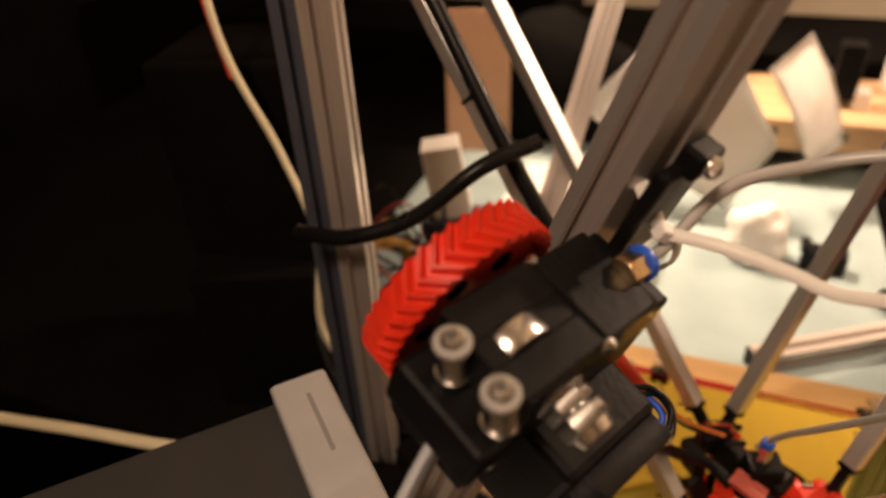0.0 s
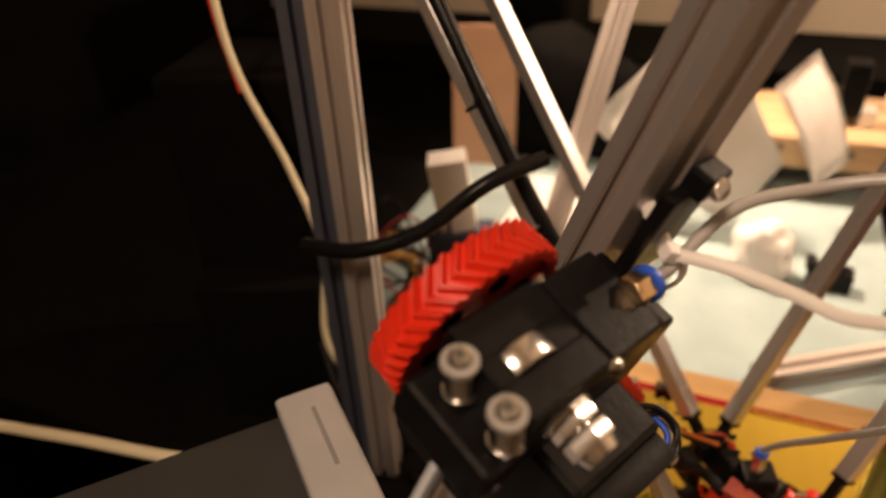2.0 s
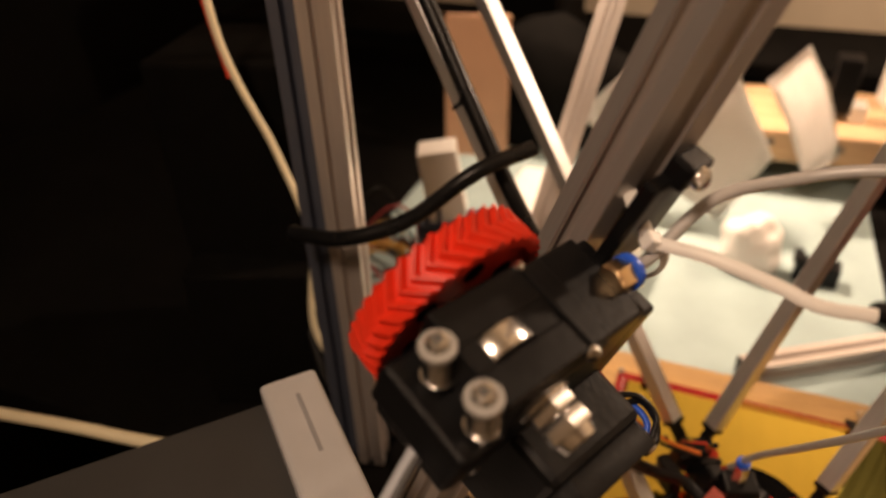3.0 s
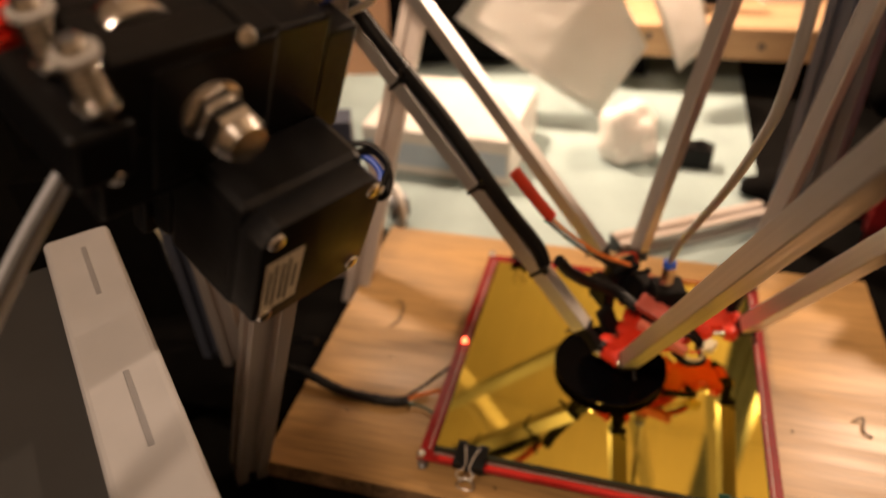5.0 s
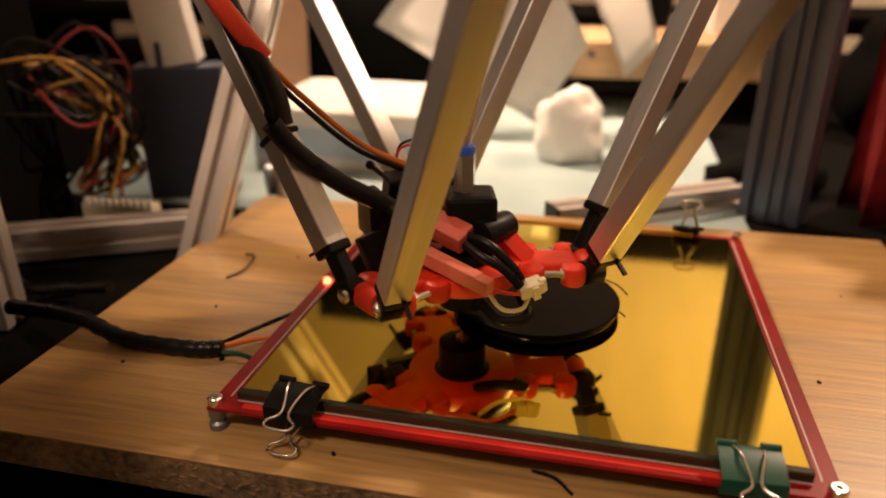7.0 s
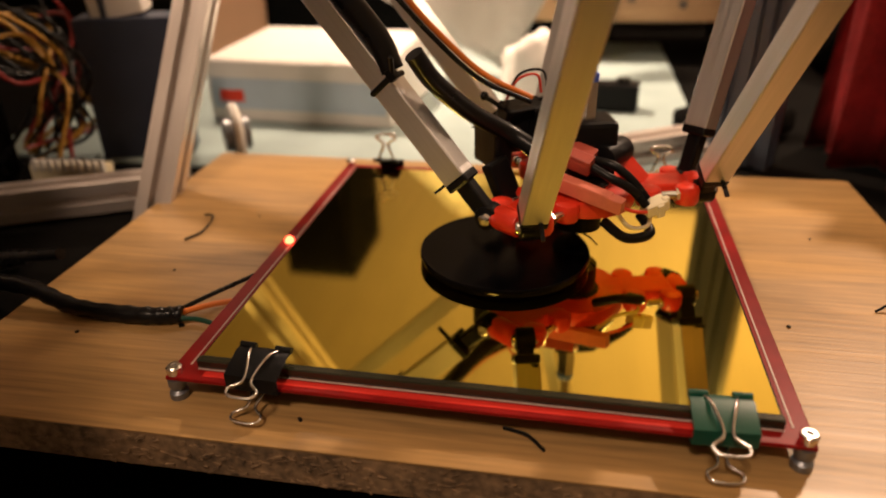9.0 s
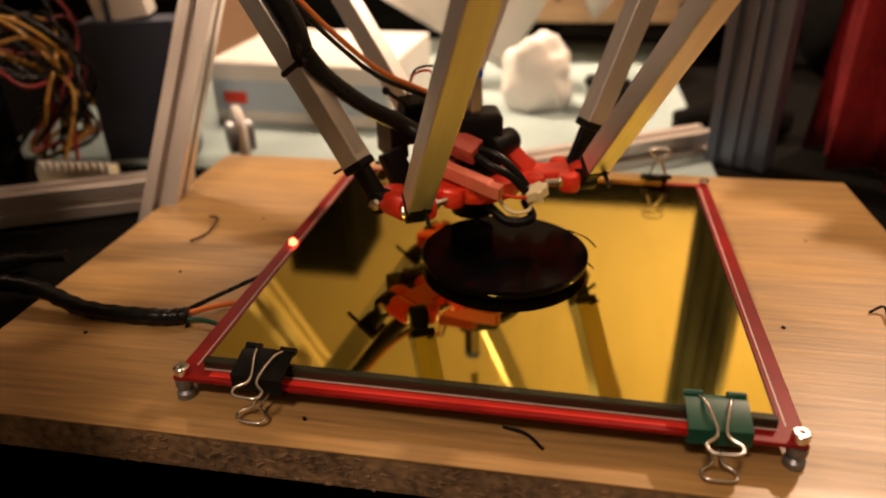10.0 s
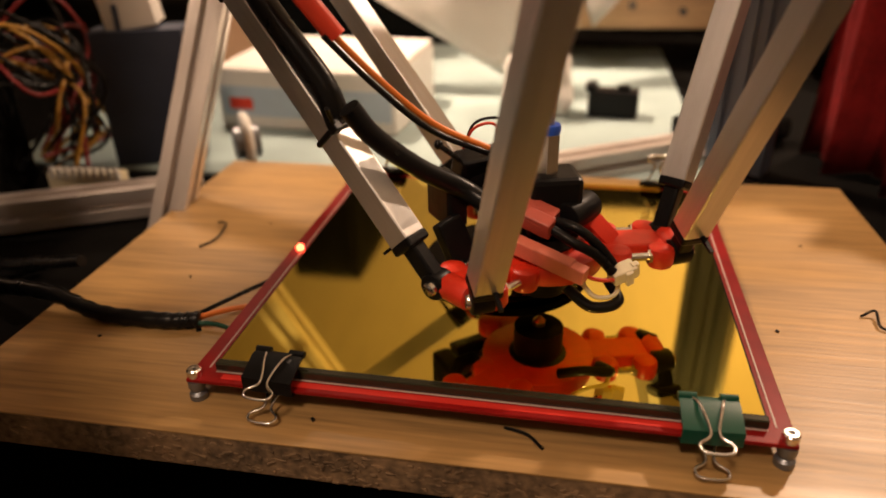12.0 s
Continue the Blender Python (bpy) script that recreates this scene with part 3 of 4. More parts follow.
def rod_loom():
    """The loom and tape carried by the left rod."""
    t = RODS["left"]
    part("loom", tube([(0.001, 0.006, 0.070), (0.001, 0.0100, 0.085), (0.003, 0.0105, 0.12), (0.0, 0.0100, 0.18), (0.004, 0.0105, 0.25), (0.002, 0.010, 0.38)], 0.0050, 14, 24, ribs=0.012), M_RUBBER, t, "black sleeved wire loom")
    for z in (0.068, 0.135, 0.215, 0.30):
        part("cable_tie", merge(box((0.0126, 0.0126, 0.0026), (0, 0, z), 0.001), box((0.004, 0.004, 0.005), (0.006, 0.008, z), 0.0006), rod((0.006, 0.008, z), (0.012, 0.016, z + 0.004), 0.0010, n=6)), M_RUBBER, t)
    part("tape", box((0.0092, 0.0006, 0.030), (0, 0.0050, 0.038), 0.0002), M_WHITE, t, "white tape on the tube")


rod_loom()


# ---- extruder on the slanted brace ----
U, V, W = Vector((0.8280, -0.4047, -0.3880)).normalized(), Vector((0.4199, 0.9062, -0.0492)), Vector((0.3715, -0.1222, 0.9203))
EX = Matrix((U, V, W)).transposed().to_4x4()
EX.translation = (-0.0845, -0.2203, 0.2441)
HOB = (-0.0174, 0.0385)
GEAR_R = 0.0302


def gear_body(r, z0, z1, teeth):
    """A double-helical rim: teeth sweep forward to the middle and back."""
    bm = bmesh.new()
    per, layers = 6, 7
    prof = (0.0, 0.0, 0.35, 1.0, 1.0, 0.35)
    rings = []
    for k in range(layers):
        f = k / (layers - 1)
        twist = (1 - abs(2 * f - 1)) * 1.15 * 2 * math.pi / teeth
        ring = []
        for i in range(teeth * per):
            a = 2 * math.pi * i / (teeth * per) + twist
            q = r - 0.0026 + 0.0026 * prof[i % per]
            ring.append(bm.verts.new((q * math.cos(a), q * math.sin(a), z0 + (z1 - z0) * f)))
        rings.append(ring)
    n = teeth * per
    for a, b in zip(rings, rings[1:]):
        for i in range(n):
            bm.faces.new((a[i], a[(i + 1) % n], b[(i + 1) % n], b[i]))
    for z, ring, flip in ((z0, rings[0], 1), (z1, rings[-1], -1)):
        inner = [bm.verts.new((0.85 * r * math.cos(2 * math.pi * i / n + 0), 0.85 * r * math.sin(2 * math.pi * i / n), z)) for i in range(n)]
        step = [bm.verts.new((0.84 * r * math.cos(2 * math.pi * i / n), 0.84 * r * math.sin(2 * math.pi * i / n), z + 0.002 * flip)) for i in range(n)]
        hub = [bm.verts.new((0.26 * r * math.cos(2 * math.pi * i / n), 0.26 * r * math.sin(2 * math.pi * i / n), z + 0.002 * flip)) for i in range(n)]
        for p, q in ((ring, inner), (inner, step), (step, hub)):
            for i in range(n):
                bm.faces.new((p[i], p[(i + 1) % n], q[(i + 1) % n], q[i]))
        bm.faces.new(hub)
    bmesh.ops.recalc_face_normals(bm, faces=bm.faces)
    return smooth(bm, 30)


SIDE = Matrix(((0, 0, 1, 0), (1, 0, 0, 0), (0, 1, 0, 0), (0, 0, 0, 1)))  # z of a turned part onto the extruder's axis


def spring(a, b, r, wire, turns):
    m = along(a, b)
    length = (Vector(b) - Vector(a)).length
    pts = [m @ Vector((r * math.cos(2 * math.pi * turns * i / (turns * 8)), r * math.sin(2 * math.pi * turns * i / (turns * 8)), length * i / (turns * 8))) for i in range(turns * 8 + 1)]
    return tube(pts, wire, 6, 2)


def extruder():
    t = thing("extruder", "black printed filament extruder with red herringbone gear and stepper motor", "extruder", m=EX)
    motor = part("motor_body", box((0.030, 0.0423, 0.0423), (-0.0235, 0, 0), 0.003), M_BLACK, t, "black stepper motor body")
    outline = [(x * a, y * b) for x, y, a, b in ((0.0211, 0.0160, 1, 1), (0.0160, 0.0211, 1, 1), (0.0160, 0.0211, -1, 1), (0.0211, 0.0160, -1, 1), (0.0211, 0.0160, -1, -1), (0.0160, 0.0211, -1, -1), (0.0160, 0.0211, 1, -1), (0.0211, 0.0160, 1, -1))]
    part("motor_cap", prism(outline, -0.0090, 0.0, 0.0006, SIDE), M_BLACK, motor, "black motor end cap")
    part("motor_flange", box((0.009, 0.0423, 0.0423), (-0.0435, 0, 0), 0.003), M_BLACK, motor)
    for y in (-0.0155, 0.0155):
        for z in (-0.0155, 0.0155):
            part("motor_screw", screw_head((-0.0006, y * 1.08, z * 1.05), (1, 0, 0), 0.0026, 0.0016), M_STEEL, motor, "steel corner screw")
    label = part("label", box((0.0003, 0.0125, 0.0222), (0.0001, -0.0125, -0.0030), 0), M_LABEL, motor, "white printed motor label")
    for i, (y, h) in enumerate(((-0.0172, 0.015), (-0.0152, 0.018), (-0.0128, 0.016), (-0.0108, 0.018), (-0.0084, 0.010))):
        part("print_bar", box((0.0002, 0.0009, h), (0.0003, y, -0.0030)), M_INK, label)
    part("motor_wire", tube([(-0.016, 0.022, 0.014), (-0.012, 0.029, 0.015), (-0.004, 0.028, 0.014), (0.000, 0.023, 0.010), (-0.008, 0.024, 0.004)], 0.0011, 8), M_RUBBER, t, "black motor wire")
    part("motor_wire", tube([(-0.018, 0.022, 0.012), (-0.013, 0.027, 0.013), (-0.006, 0.027, 0.012), (-0.003, 0.0225, 0.008)], 0.0011, 8), M_BLUE, t, "dark blue motor wire")
    part("motor_wire", tube([(-0.020, 0.022, 0.014), (-0.014, 0.0275, 0.017), (-0.006, 0.0285, 0.016), (-0.002, 0.0235, 0.013)], 0.0010, 8), M_RUBBER, t)
    # printed body
    part("mount_plate", box((0.006, 0.054, 0.050), (-0.0510, 0.004, -0.001), 0.001), M_BLACK, t)
    part("body_block", box((0.030, 0.026, 0.034), (-0.0425, 0.0050, 0.0380), 0.0012), M_BLACK, t, "black printed body block")
    part("body_step", box((0.0285, 0.0090, 0.0012), (-0.0422, -0.0035, 0.0556), 0.0004), M_BLACK, t)
    part("guide_rib", box((0.030, 0.034, 0.022), (-0.0425, -0.0290, 0.0255), 0.0014), M_BLACK, t)
    part("side_lug", box((0.0045, 0.034, 0.036), (-0.0290, -0.0160, 0.0365), 0.0014), M_BLACK, t)
    part("bracket", box((0.030, 0.0120, 0.036), (-0.0425, 0.0225, 0.0310), 0.0014), M_BLACK, t, "black printed bracket on the brace")
    part("bracket_plate", box((0.0050, 0.0240, 0.036), (-0.0488, 0.0370, 0.0630), 0.0012), M_BLACK, t)
    part("bracket_tab", box((0.0080, 0.0120, 0.0090), (-0.0475, 0.0400, 0.0830), 0.0014), M_BLACK, t)
    part("bracket_screw", screw_head((-0.0434, 0.0390, 0.0835), (0.8, -0.2, 0.6), 0.0036, 0.0026), M_STEEL, t, "steel bracket screw")
    part("body_screw", screw_head((-0.0270, -0.0420, 0.0300), (0.7, -0.7, 0.1), 0.0026, 0.002), M_STEEL, t)
    # idler with window and bearing, open to the top
    idler = part("idler", box((0.0119, 0.0330, 0.0220), (-0.0516, -0.0245, 0.0475), 0.0008), M_BLACK, t, "black idler block with a window")
    part("idler_side", box((0.0103, 0.0330, 0.0220), (-0.0327, -0.0245, 0.0475), 0.0008), M_BLACK, idler)
    part("idler_front", box((0.0082, 0.0065, 0.0216), (-0.0418, -0.0378, 0.0474), 0.0004), M_BLACK, idler)
    part("idler_back", box((0.0082, 0.0125, 0.0216), (-0.0418, -0.0142, 0.0474), 0.0004), M_BLACK, idler)
    part("idler_ridge", box((0.0280, 0.0014, 0.0012), (-0.0422, -0.0090, 0.0587), 0.0004), M_BLACK, t)
    part("bearing", rod((-0.0452, -0.0275, 0.0500), (-0.0384, -0.0275, 0.0500), 0.0107, n=48, bevel=0.0006), M_STEEL, t, "bright steel ball bearing")
    part("idler_screw", screw_head((-0.0272, -0.0090, 0.0562), (0.75, -0.5, 0.4), 0.0024, 0.002), M_STEEL, t, "steel hinge screw")
    part("idler_screw", screw_head((-0.0560, -0.0090, 0.0586), (-0.4, -0.4, 0.8), 0.0018, 0.0016), M_STEEL, t)
    # tension screws
    for u0, v0, w0 in ((-0.0489, -0.0447, 0.0590), (-0.0326, -0.0449, 0.0600)):
        top, low = Vector((u0, v0, w0)), Vector((u0 + 0.0027, v0 + 0.0026, w0 - 0.0125))
        way = (top - low).normalized()
        s = part("tension_screw", merge(rod(low - way * 0.004, top, 0.0019, n=12), screw_head(top, way, 0.0031, 0.0026, 24)), M_STEEL, t, "steel tension screw")
        # dark cross laid on the uncut head paints the shade in its recess
        part("slot_shade", cross_slot(top, way, 0.0031, 0.0026), M_INK, s)
        part("washer", lathe([(0.0022, 0), (0.0047, 0), (0.0047, 0.0011), (0.0022, 0.0011)], 32, along(top - way * 0.0011, top)), M_WASHER, s, "pale plastic washer")
        part("spring", spring(top - way * 0.0014, low + way * 0.0012, 0.0036, 0.0006, 7), M_STEEL, s, "steel coil spring")
        part("foot_washer", lathe([(0.0020, 0), (0.0047, 0), (0.0047, 0.0012), (0.002, 0.0012)], 32, along(low, top)), M_STEEL, s)
    part("spring_shelf", box((0.0320, 0.0150, 0.0160), (-0.0410, -0.0445, 0.0370), 0.0018), M_BLACK, t)
    # hobbed bolt end on the motor side
    part("bolt_washer", rod((-0.0280, *HOB), (-0.0265, *HOB), 0.0085, n=28, bevel=0.0003), M_STEEL, t)
    # tube fitting
    f0 = Vector((-0.0400, 0.0150, 0.0548))
    part("tube_fitting", merge(rod(f0, f0 + Vector((0.0004, 0.0070, 0.0004)), 0.0052, n=6, bevel=0.0004)), M_BRASS, t, "brass push-fit connector")
    part("fitting_ring", rod(f0 + Vector((0.0004, 0.0070, 0.0004)), f0 + Vector((0.0006, 0.0100, 0.0006)), 0.0056, n=24, bevel=0.0006), M_BLUE, t, "blue release ring")
    part("gear_nut", rod((-0.0625, *HOB), (-0.0575, *HOB), 0.0068, n=6), M_STEEL, t)
    # parts that turn
    gear = part("herringbone_gear", gear_body(GEAR_R, -0.0062, 0.0062, 38), M_RED, t, "red herringbone gear", pose(0, 0, 0))
    # solid near-black plugs: the shade inside the gear's holes, put in as colour
    for k in range(6):
        a = 2 * math.pi * k / 6
        part("hole_shade", rod((0.0165 * math.cos(a), 0.0165 * math.sin(a), -0.0044), (0.0165 * math.cos(a), 0.0165 * math.sin(a), 0.0046), 0.0036, n=18), M_DARK, gear)
    nut = part("hobbed_bolt", merge(rod((0, 0, -0.030), (0, 0, 0.0005), 0.0039, n=16), rod((0, 0, -0.0115), (0, 0, -0.0055), 0.0072, n=6, bevel=0.0005), rod((0, 0, -0.0050), (0, 0, 0.0005), 0.0072, n=6, bevel=0.0005), rod((0, 0, 0.0005), (0, 0, 0.0035), 0.0062, 0.0052, n=24)), M_STEEL, t, "steel bolt with lock nut")
    return t, gear, nut


EXTRUDER, GEAR, BOLT = extruder()


def gear_pose(t):
    return Matrix.Translation((-0.0670, HOB[0], HOB[1] - 0.0012)) @ SIDE @ pose(0, 0, 0, 0, 0, -52 * t + 7)


def bolt_pose(t):
    return Matrix.Translation((-0.0165, *HOB)) @ SIDE @ pose(0, 0, 0, 0, 0, -52 * t)


def ex(p):
    return EX @ Vector(p)


def zip_tie():
    t = thing("cable_tie", "clear white cable tie with a long loose tail on the extruder", "cable tie")
    k = Vector((-0.0822, -0.1796, 0.3142))
    part("tie_head", box((0.006, 0.005, 0.005), k, 0.0008, (20, 30, 40)), M_WHITE, t)
    part("tail", tube([k, k + Vector((0.016, -0.003, 0.000)), k + Vector((0.034, -0.006, -0.003)), k + Vector((0.046, -0.008, -0.006)), k + Vector((0.060, -0.006, -0.007))], 0.0020, 8, 8, flat=0.35), M_WHITE, t)
    part("short_end", tube([k, k + Vector((-0.005, 0.002, 0.007)), k + Vector((-0.009, 0.004, 0.014))], 0.0022, 8, 6, flat=0.35), M_WHITE, t)
    part("loop", tube([k, k + Vector((0.004, 0.004, -0.006)), k + Vector((0.003, 0.006, -0.014)), k + Vector((-0.004, 0.004, -0.018))], 0.0022, 8, 6, flat=0.35), M_WHITE, t)


zip_tie()


def feed_tubes():
    t = thing("feed_tube", "clear filament tube with a blue thread rising into the extruder", "tube")
    part("tube_wall", tube([ex((-0.041, -0.036, 0.040)), ex((-0.041, -0.042, 0.026)), (-0.134, -0.266, 0.268), (-0.140, -0.290, 0.246), (-0.148, -0.33, 0.205), (-0.165, -0.40, 0.10)], 0.0026, 12), M_CLEAR, t)
    part("filament", tube([ex((-0.0395, -0.0382, 0.040)), ex((-0.0395, -0.0442, 0.026)), (-0.1325, -0.2682, 0.2690), (-0.1385, -0.2922, 0.2470), (-0.1465, -0.3322, 0.2060)], 0.0012, 8), M_INK, t, "dark filament inside")
    u = thing("bowden_tube", "milky feed tube arching from the extruder over the bed", "tube")
    part("tube_wall", tube([ex((-0.0396, 0.0235, 0.0552)), ex((-0.0394, 0.036, 0.0556)), (-0.067, -0.162, 0.322), (-0.046, -0.150, 0.326), (-0.026, -0.148, 0.331), (0.000, -0.150, 0.334), (0.022, -0.156, 0.326), (0.036, -0.160, 0.304)], 0.0020, 12), M_TUBE, u)
    v = thing("bowden_tube", "milky feed tube dropping to the print head", "tube", m=tube_pose(0.0))
    part("tube_wall", tube([(0, 0, 0.001), (0.005, 0.0, -0.022), (0.010, 0.0, -0.060), (0.009, 0.0, -0.120), (0.004, 0.0, -0.190), (0, 0, -0.240), (0, 0, -0.285)], 0.0020, 12), M_TUBE, v)
    return v


APEX = Vector((0.036, -0.160, 0.304))


def tube_pose(t):
    goal = head_at(t) + Vector((0, 0.002, 0.080))
    z = (APEX - goal).normalized()
    x = Vector((0.45, -0.9, 0))
    x = (x - z * x.dot(z)).normalized()
    m = Matrix((x, z.cross(x), z)).transposed().to_4x4()
    m.translation = APEX
    return m


TUBE = feed_tubes()


# ---- plastic bin beside the printer ----
def storage_bin():
    e = Vector((0.735, -0.678, 0)).normalized()
    m = Matrix((e, Vector((0.678, 0.735, 0)).normalized(), Vector((0, 0, 1)))).transposed().to_4x4()
    m.translation = (-0.2405, -0.1395, 0.005)
    t = thing("storage_bin", "grey translucent plastic bin with a pale slotted rim", "bin", m=m)
    part("rim", merge(box((0.235, 0.029, 0.006), (0.1175, -0.0145, 0.170), 0.0028, seg=3), box((0.235, 0.003, 0.016), (0.1175, -0.0275, 0.163), 0.001)), M_BIN, t, "pale plastic rim")
    # uncut slots: darker bars on the rim paint the shade inside them
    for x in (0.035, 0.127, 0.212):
        part("slot", box((0.040, 0.0022, 0.0008), (x, -0.0130, 0.1729), 0.0003), M_BIN_SLOT, t, "narrow rim slot, its shade put into the colour")
    part("front_wall", box((0.235, 0.003, 0.205), (0.1175, -0.004, 0.0645), 0.001), M_BIN, t)
    # lid, sides and base take the shaded copy of the bin plastic
    part("lid", merge(box((0.230, 0.150, 0.003), (0.117, -0.093, 0.160), 0.001)), M_BIN_SHADE, t, "dark grey lid panel, shade put into its colour")
    part("side_wall", box((0.003, 0.170, 0.20), (0.003, -0.092, 0.060), 0.001), M_BIN_SHADE, t)
    part("side_wall", box((0.003, 0.170, 0.20), (0.230, -0.092, 0.060), 0.001), M_BIN_SHADE, t)
    part("base", box((0.235, 0.172, 0.004), (0.1175, -0.090, -0.041), 0.001), M_BIN_SHADE, t)


storage_bin()


def side_shelf():
    t = thing("side_shelf", "dark low stand under the plastic bin", "stand", m=pose(-0.25, -0.27, 0, 0, 0, -42))
    part("top", box((0.34, 0.28, 0.02), (0.02, 0, -0.049), 0.002), M_DARK, t)
    for x in (-0.13, 0.17):
        for y in (-0.12, 0.12):
            part("leg", box((0.03, 0.03, 0.722), (x, y, -0.420)), M_DARK, t)


side_shelf()


# ---- power supply and wiring ----
def power_supply():
    t = thing("power_supply", "black power supply with a tangle of coloured wires", "power supply", m=pose(-0.365, 0.06, -0.032, 0, 0, 20))
    part("case", box((0.10, 0.15, 0.14), (-0.05, 0.02, 0.07), 0.002), M_DARK, t, "black steel case")
    part("side_panel", box((0.004, 0.10, 0.12), (0.100, 0.13, 0.062), 0.002), M_NAVY, t, "navy blue metal panel")
    rng = random.Random(9)
    for i in range(26):
        # darkened colours and many black strands put the shadow into the tangle
        material = (M_CABLE_YELLOW, M_RUBBER, M_RUBBER, M_CABLE_RED_SHADE, M_RUBBER, M_CABLE_YELLOW, M_RUBBER, M_CABLE_RED_SHADE)[i % 8]
        a = Vector((0.0, 0.02 + rng.uniform(-0.03, 0.05), 0.10 + rng.uniform(-0.02, 0.03)))
        b = Vector((0.045 + rng.uniform(-0.015, 0.02), 0.05 + rng.uniform(-0.03, 0.05), 0.105 + rng.uniform(-0.03, 0.03)))
        c = Vector((0.075 + rng.uniform(-0.015, 0.015), 0.06 + rng.uniform(-0.03, 0.05), 0.060 + rng.uniform(-0.03, 0.03)))
        d = Vector((0.050 + rng.uniform(-0.02, 0.02), 0.05 + rng.uniform(-0.03, 0.04), 0.022 + rng.uniform(-0.008, 0.01)))
        part("wire", tube([a, b, c, d], 0.0014, 7, 6), material, t)
    plug = part("plug", box((0.055, 0.012, 0.012), (0.070, 0.035, 0.010), 0.001, (0, 0, -16)), M_CREAM, t, "cream wide plug")
    for i in range(10):
        part("pin_slot", box((0.0032, 0.003, 0.008), (0.047 + i * 0.0052, 0.0355 - i * 0.0015, 0.0165), 0.0003, (0, 0, -16)), M_WHITE, plug)
    part("black_lead", tube([(0.0, -0.03, 0.13), (0.02, -0.06, 0.06), (0.05, -0.09, 0.015), (0.09, -0.115, 0.02), (0.115, -0.13, 0.026)], 0.003, 10), M_RUBBER, t)
    part("black_lead", tube([(-0.01, -0.04, 0.10), (0.01, -0.08, 0.05), (0.04, -0.10, 0.008), (0.08, -0.09, 0.006)], 0.003, 10), M_RUBBER, t)


power_supply()


def hanging_lead(pts, r, material, label):
    t = thing("hanging_lead", label, "cable", "leads on the tower")
    part("lead", tube(pts, r, 10, 10), material, t)


hanging_lead([(-0.395, 0.02, 0.42), (-0.376, 0.00, 0.30), (-0.346, 0.00, 0.22), (-0.322, -0.01, 0.16), (-0.324, -0.02, 0.08), (-0.30, 0.0, 0.0)], 0.0026, M_CREAM, "cream lead hanging by the tower post")
hanging_lead([(-0.398, 0.02, 0.42), (-0.390, 0.01, 0.33), (-0.372, 0.00, 0.27)], 0.0022, M_CABLE_RED, "red lead hanging by the tower post")
hanging_lead([(-0.30, -0.06, 0.20), (-0.262, -0.062, 0.205), (-0.225, -0.05, 0.218), (-0.19, -0.03, 0.245), (-0.165, 0.0, 0.25)], 0.005, M_RUBBER, "black lead crossing in front of the tower post")
hanging_lead([(-0.56, -0.16, 0.055), (-0.502, -0.16, 0.067), (-0.43, -0.16, 0.082), (-0.367, -0.16, 0.093), (-0.311, -0.16, 0.105)], 0.0042, M_CREAM, "cream lead lying behind the bin")


def tower_electronics():
    t = thing("tower_box", "black box mounted behind the tower post", "box", m=pose(-0.40, 0.02, 0.10, 0, 0, 12))
    part("case", box((0.12, 0.10, 0.30), (0, 0.05, 0.02), 0.004), M_DARK, t)
    part("ledge", box((0.06, 0.08, 0.02), (0.06, 0.04, -0.142), 0.002), M_DARK, t)


tower_electronics()


# ---- things on the bench behind ----
def sheet(name, label, material, corners, rows=8, curl=0.02, seed=1):
    """A thin curled sheet between four corners."""
    rng = random.Random(seed)
    a, b, c, d = (Vector(p) for p in corners)
    n = (b - a).cross(d - a).normalized()
    bm = bmesh.new()
    grid = []
    for i in range(rows + 1):
        line = []
        for j in range(rows + 1):
            u, v = i / rows, j / rows
            p = a.lerp(b, u).lerp(d.lerp(c, u), v)
            p += n * (curl * math.sin(math.pi * u) * (0.6 + 0.4 * v) + rng.uniform(-1, 1) * curl * 0.10)
            line.append(bm.verts.new(p))
        grid.append(line)
    for i in range(rows):
        for j in range(rows):
            bm.faces.new((grid[i][j], grid[i + 1][j], grid[i + 1][j + 1], grid[i][j + 1]))
    bmesh.ops.solidify(bm, geom=bm.faces[:], thickness=0.0006)
    t = thing(name, label, "paper", "papers on the bench")
    part("sheet", smooth(bm, 70), material, t)


def tissue(at, size, label, seed):
    bm = bmesh.new()
    bmesh.ops.create_icosphere(bm, subdivisions=4, radius=1.0)
    for v in bm.verts:
        p = v.co.copy()
        k = 1 + 0.28 * noise.noise(p * 1.6 + Vector((seed, 0, 0))) + 0.16 * abs(noise.noise(p * 4.0 + Vector((0, seed, 0))))
        v.co = Vector((p.x * size[0] * k, p.y * size[1] * k, max(p.z, -0.75) * size[2] * k + size[2] * 0.7))
    t = thing("tissue", label, "tissue", "papers on the bench", pose(*at))
    part("crumpled_sheet", smooth(bm, 28), M_PAPER, t)


BT = -0.032
cutting = thing("bench_mat", "pale teal mat lying on the bench", "mat")
part("mat_sheet", box((0.56, 0.49, 0.003), (-0.15, 0.405, BT + 0.0015), 0.001), M_TEAL, cutting)
tissue((-0.008, 0.350, BT + 0.004), (0.033, 0.026, 0.036), "crumpled white tissue on the teal mat", 3.0)
sheet("paper_sheet", "large curled white paper sheet", M_PAPER, [(-0.228, 0.46, 0.077), (-0.043, 0.409, -0.012), (0.002, 0.44, 0.063), (-0.1, 0.5, 0.223)], curl=0.03)
sheet("paper_sheet", "white paper sheet hanging over the plank", M_PAPER, [(-0.02, 0.50, 0.13), (0.04, 0.45, 0.03), (0.07, 0.47, 0.06), (0.02, 0.55, 0.16)], curl=0.015, seed=5)


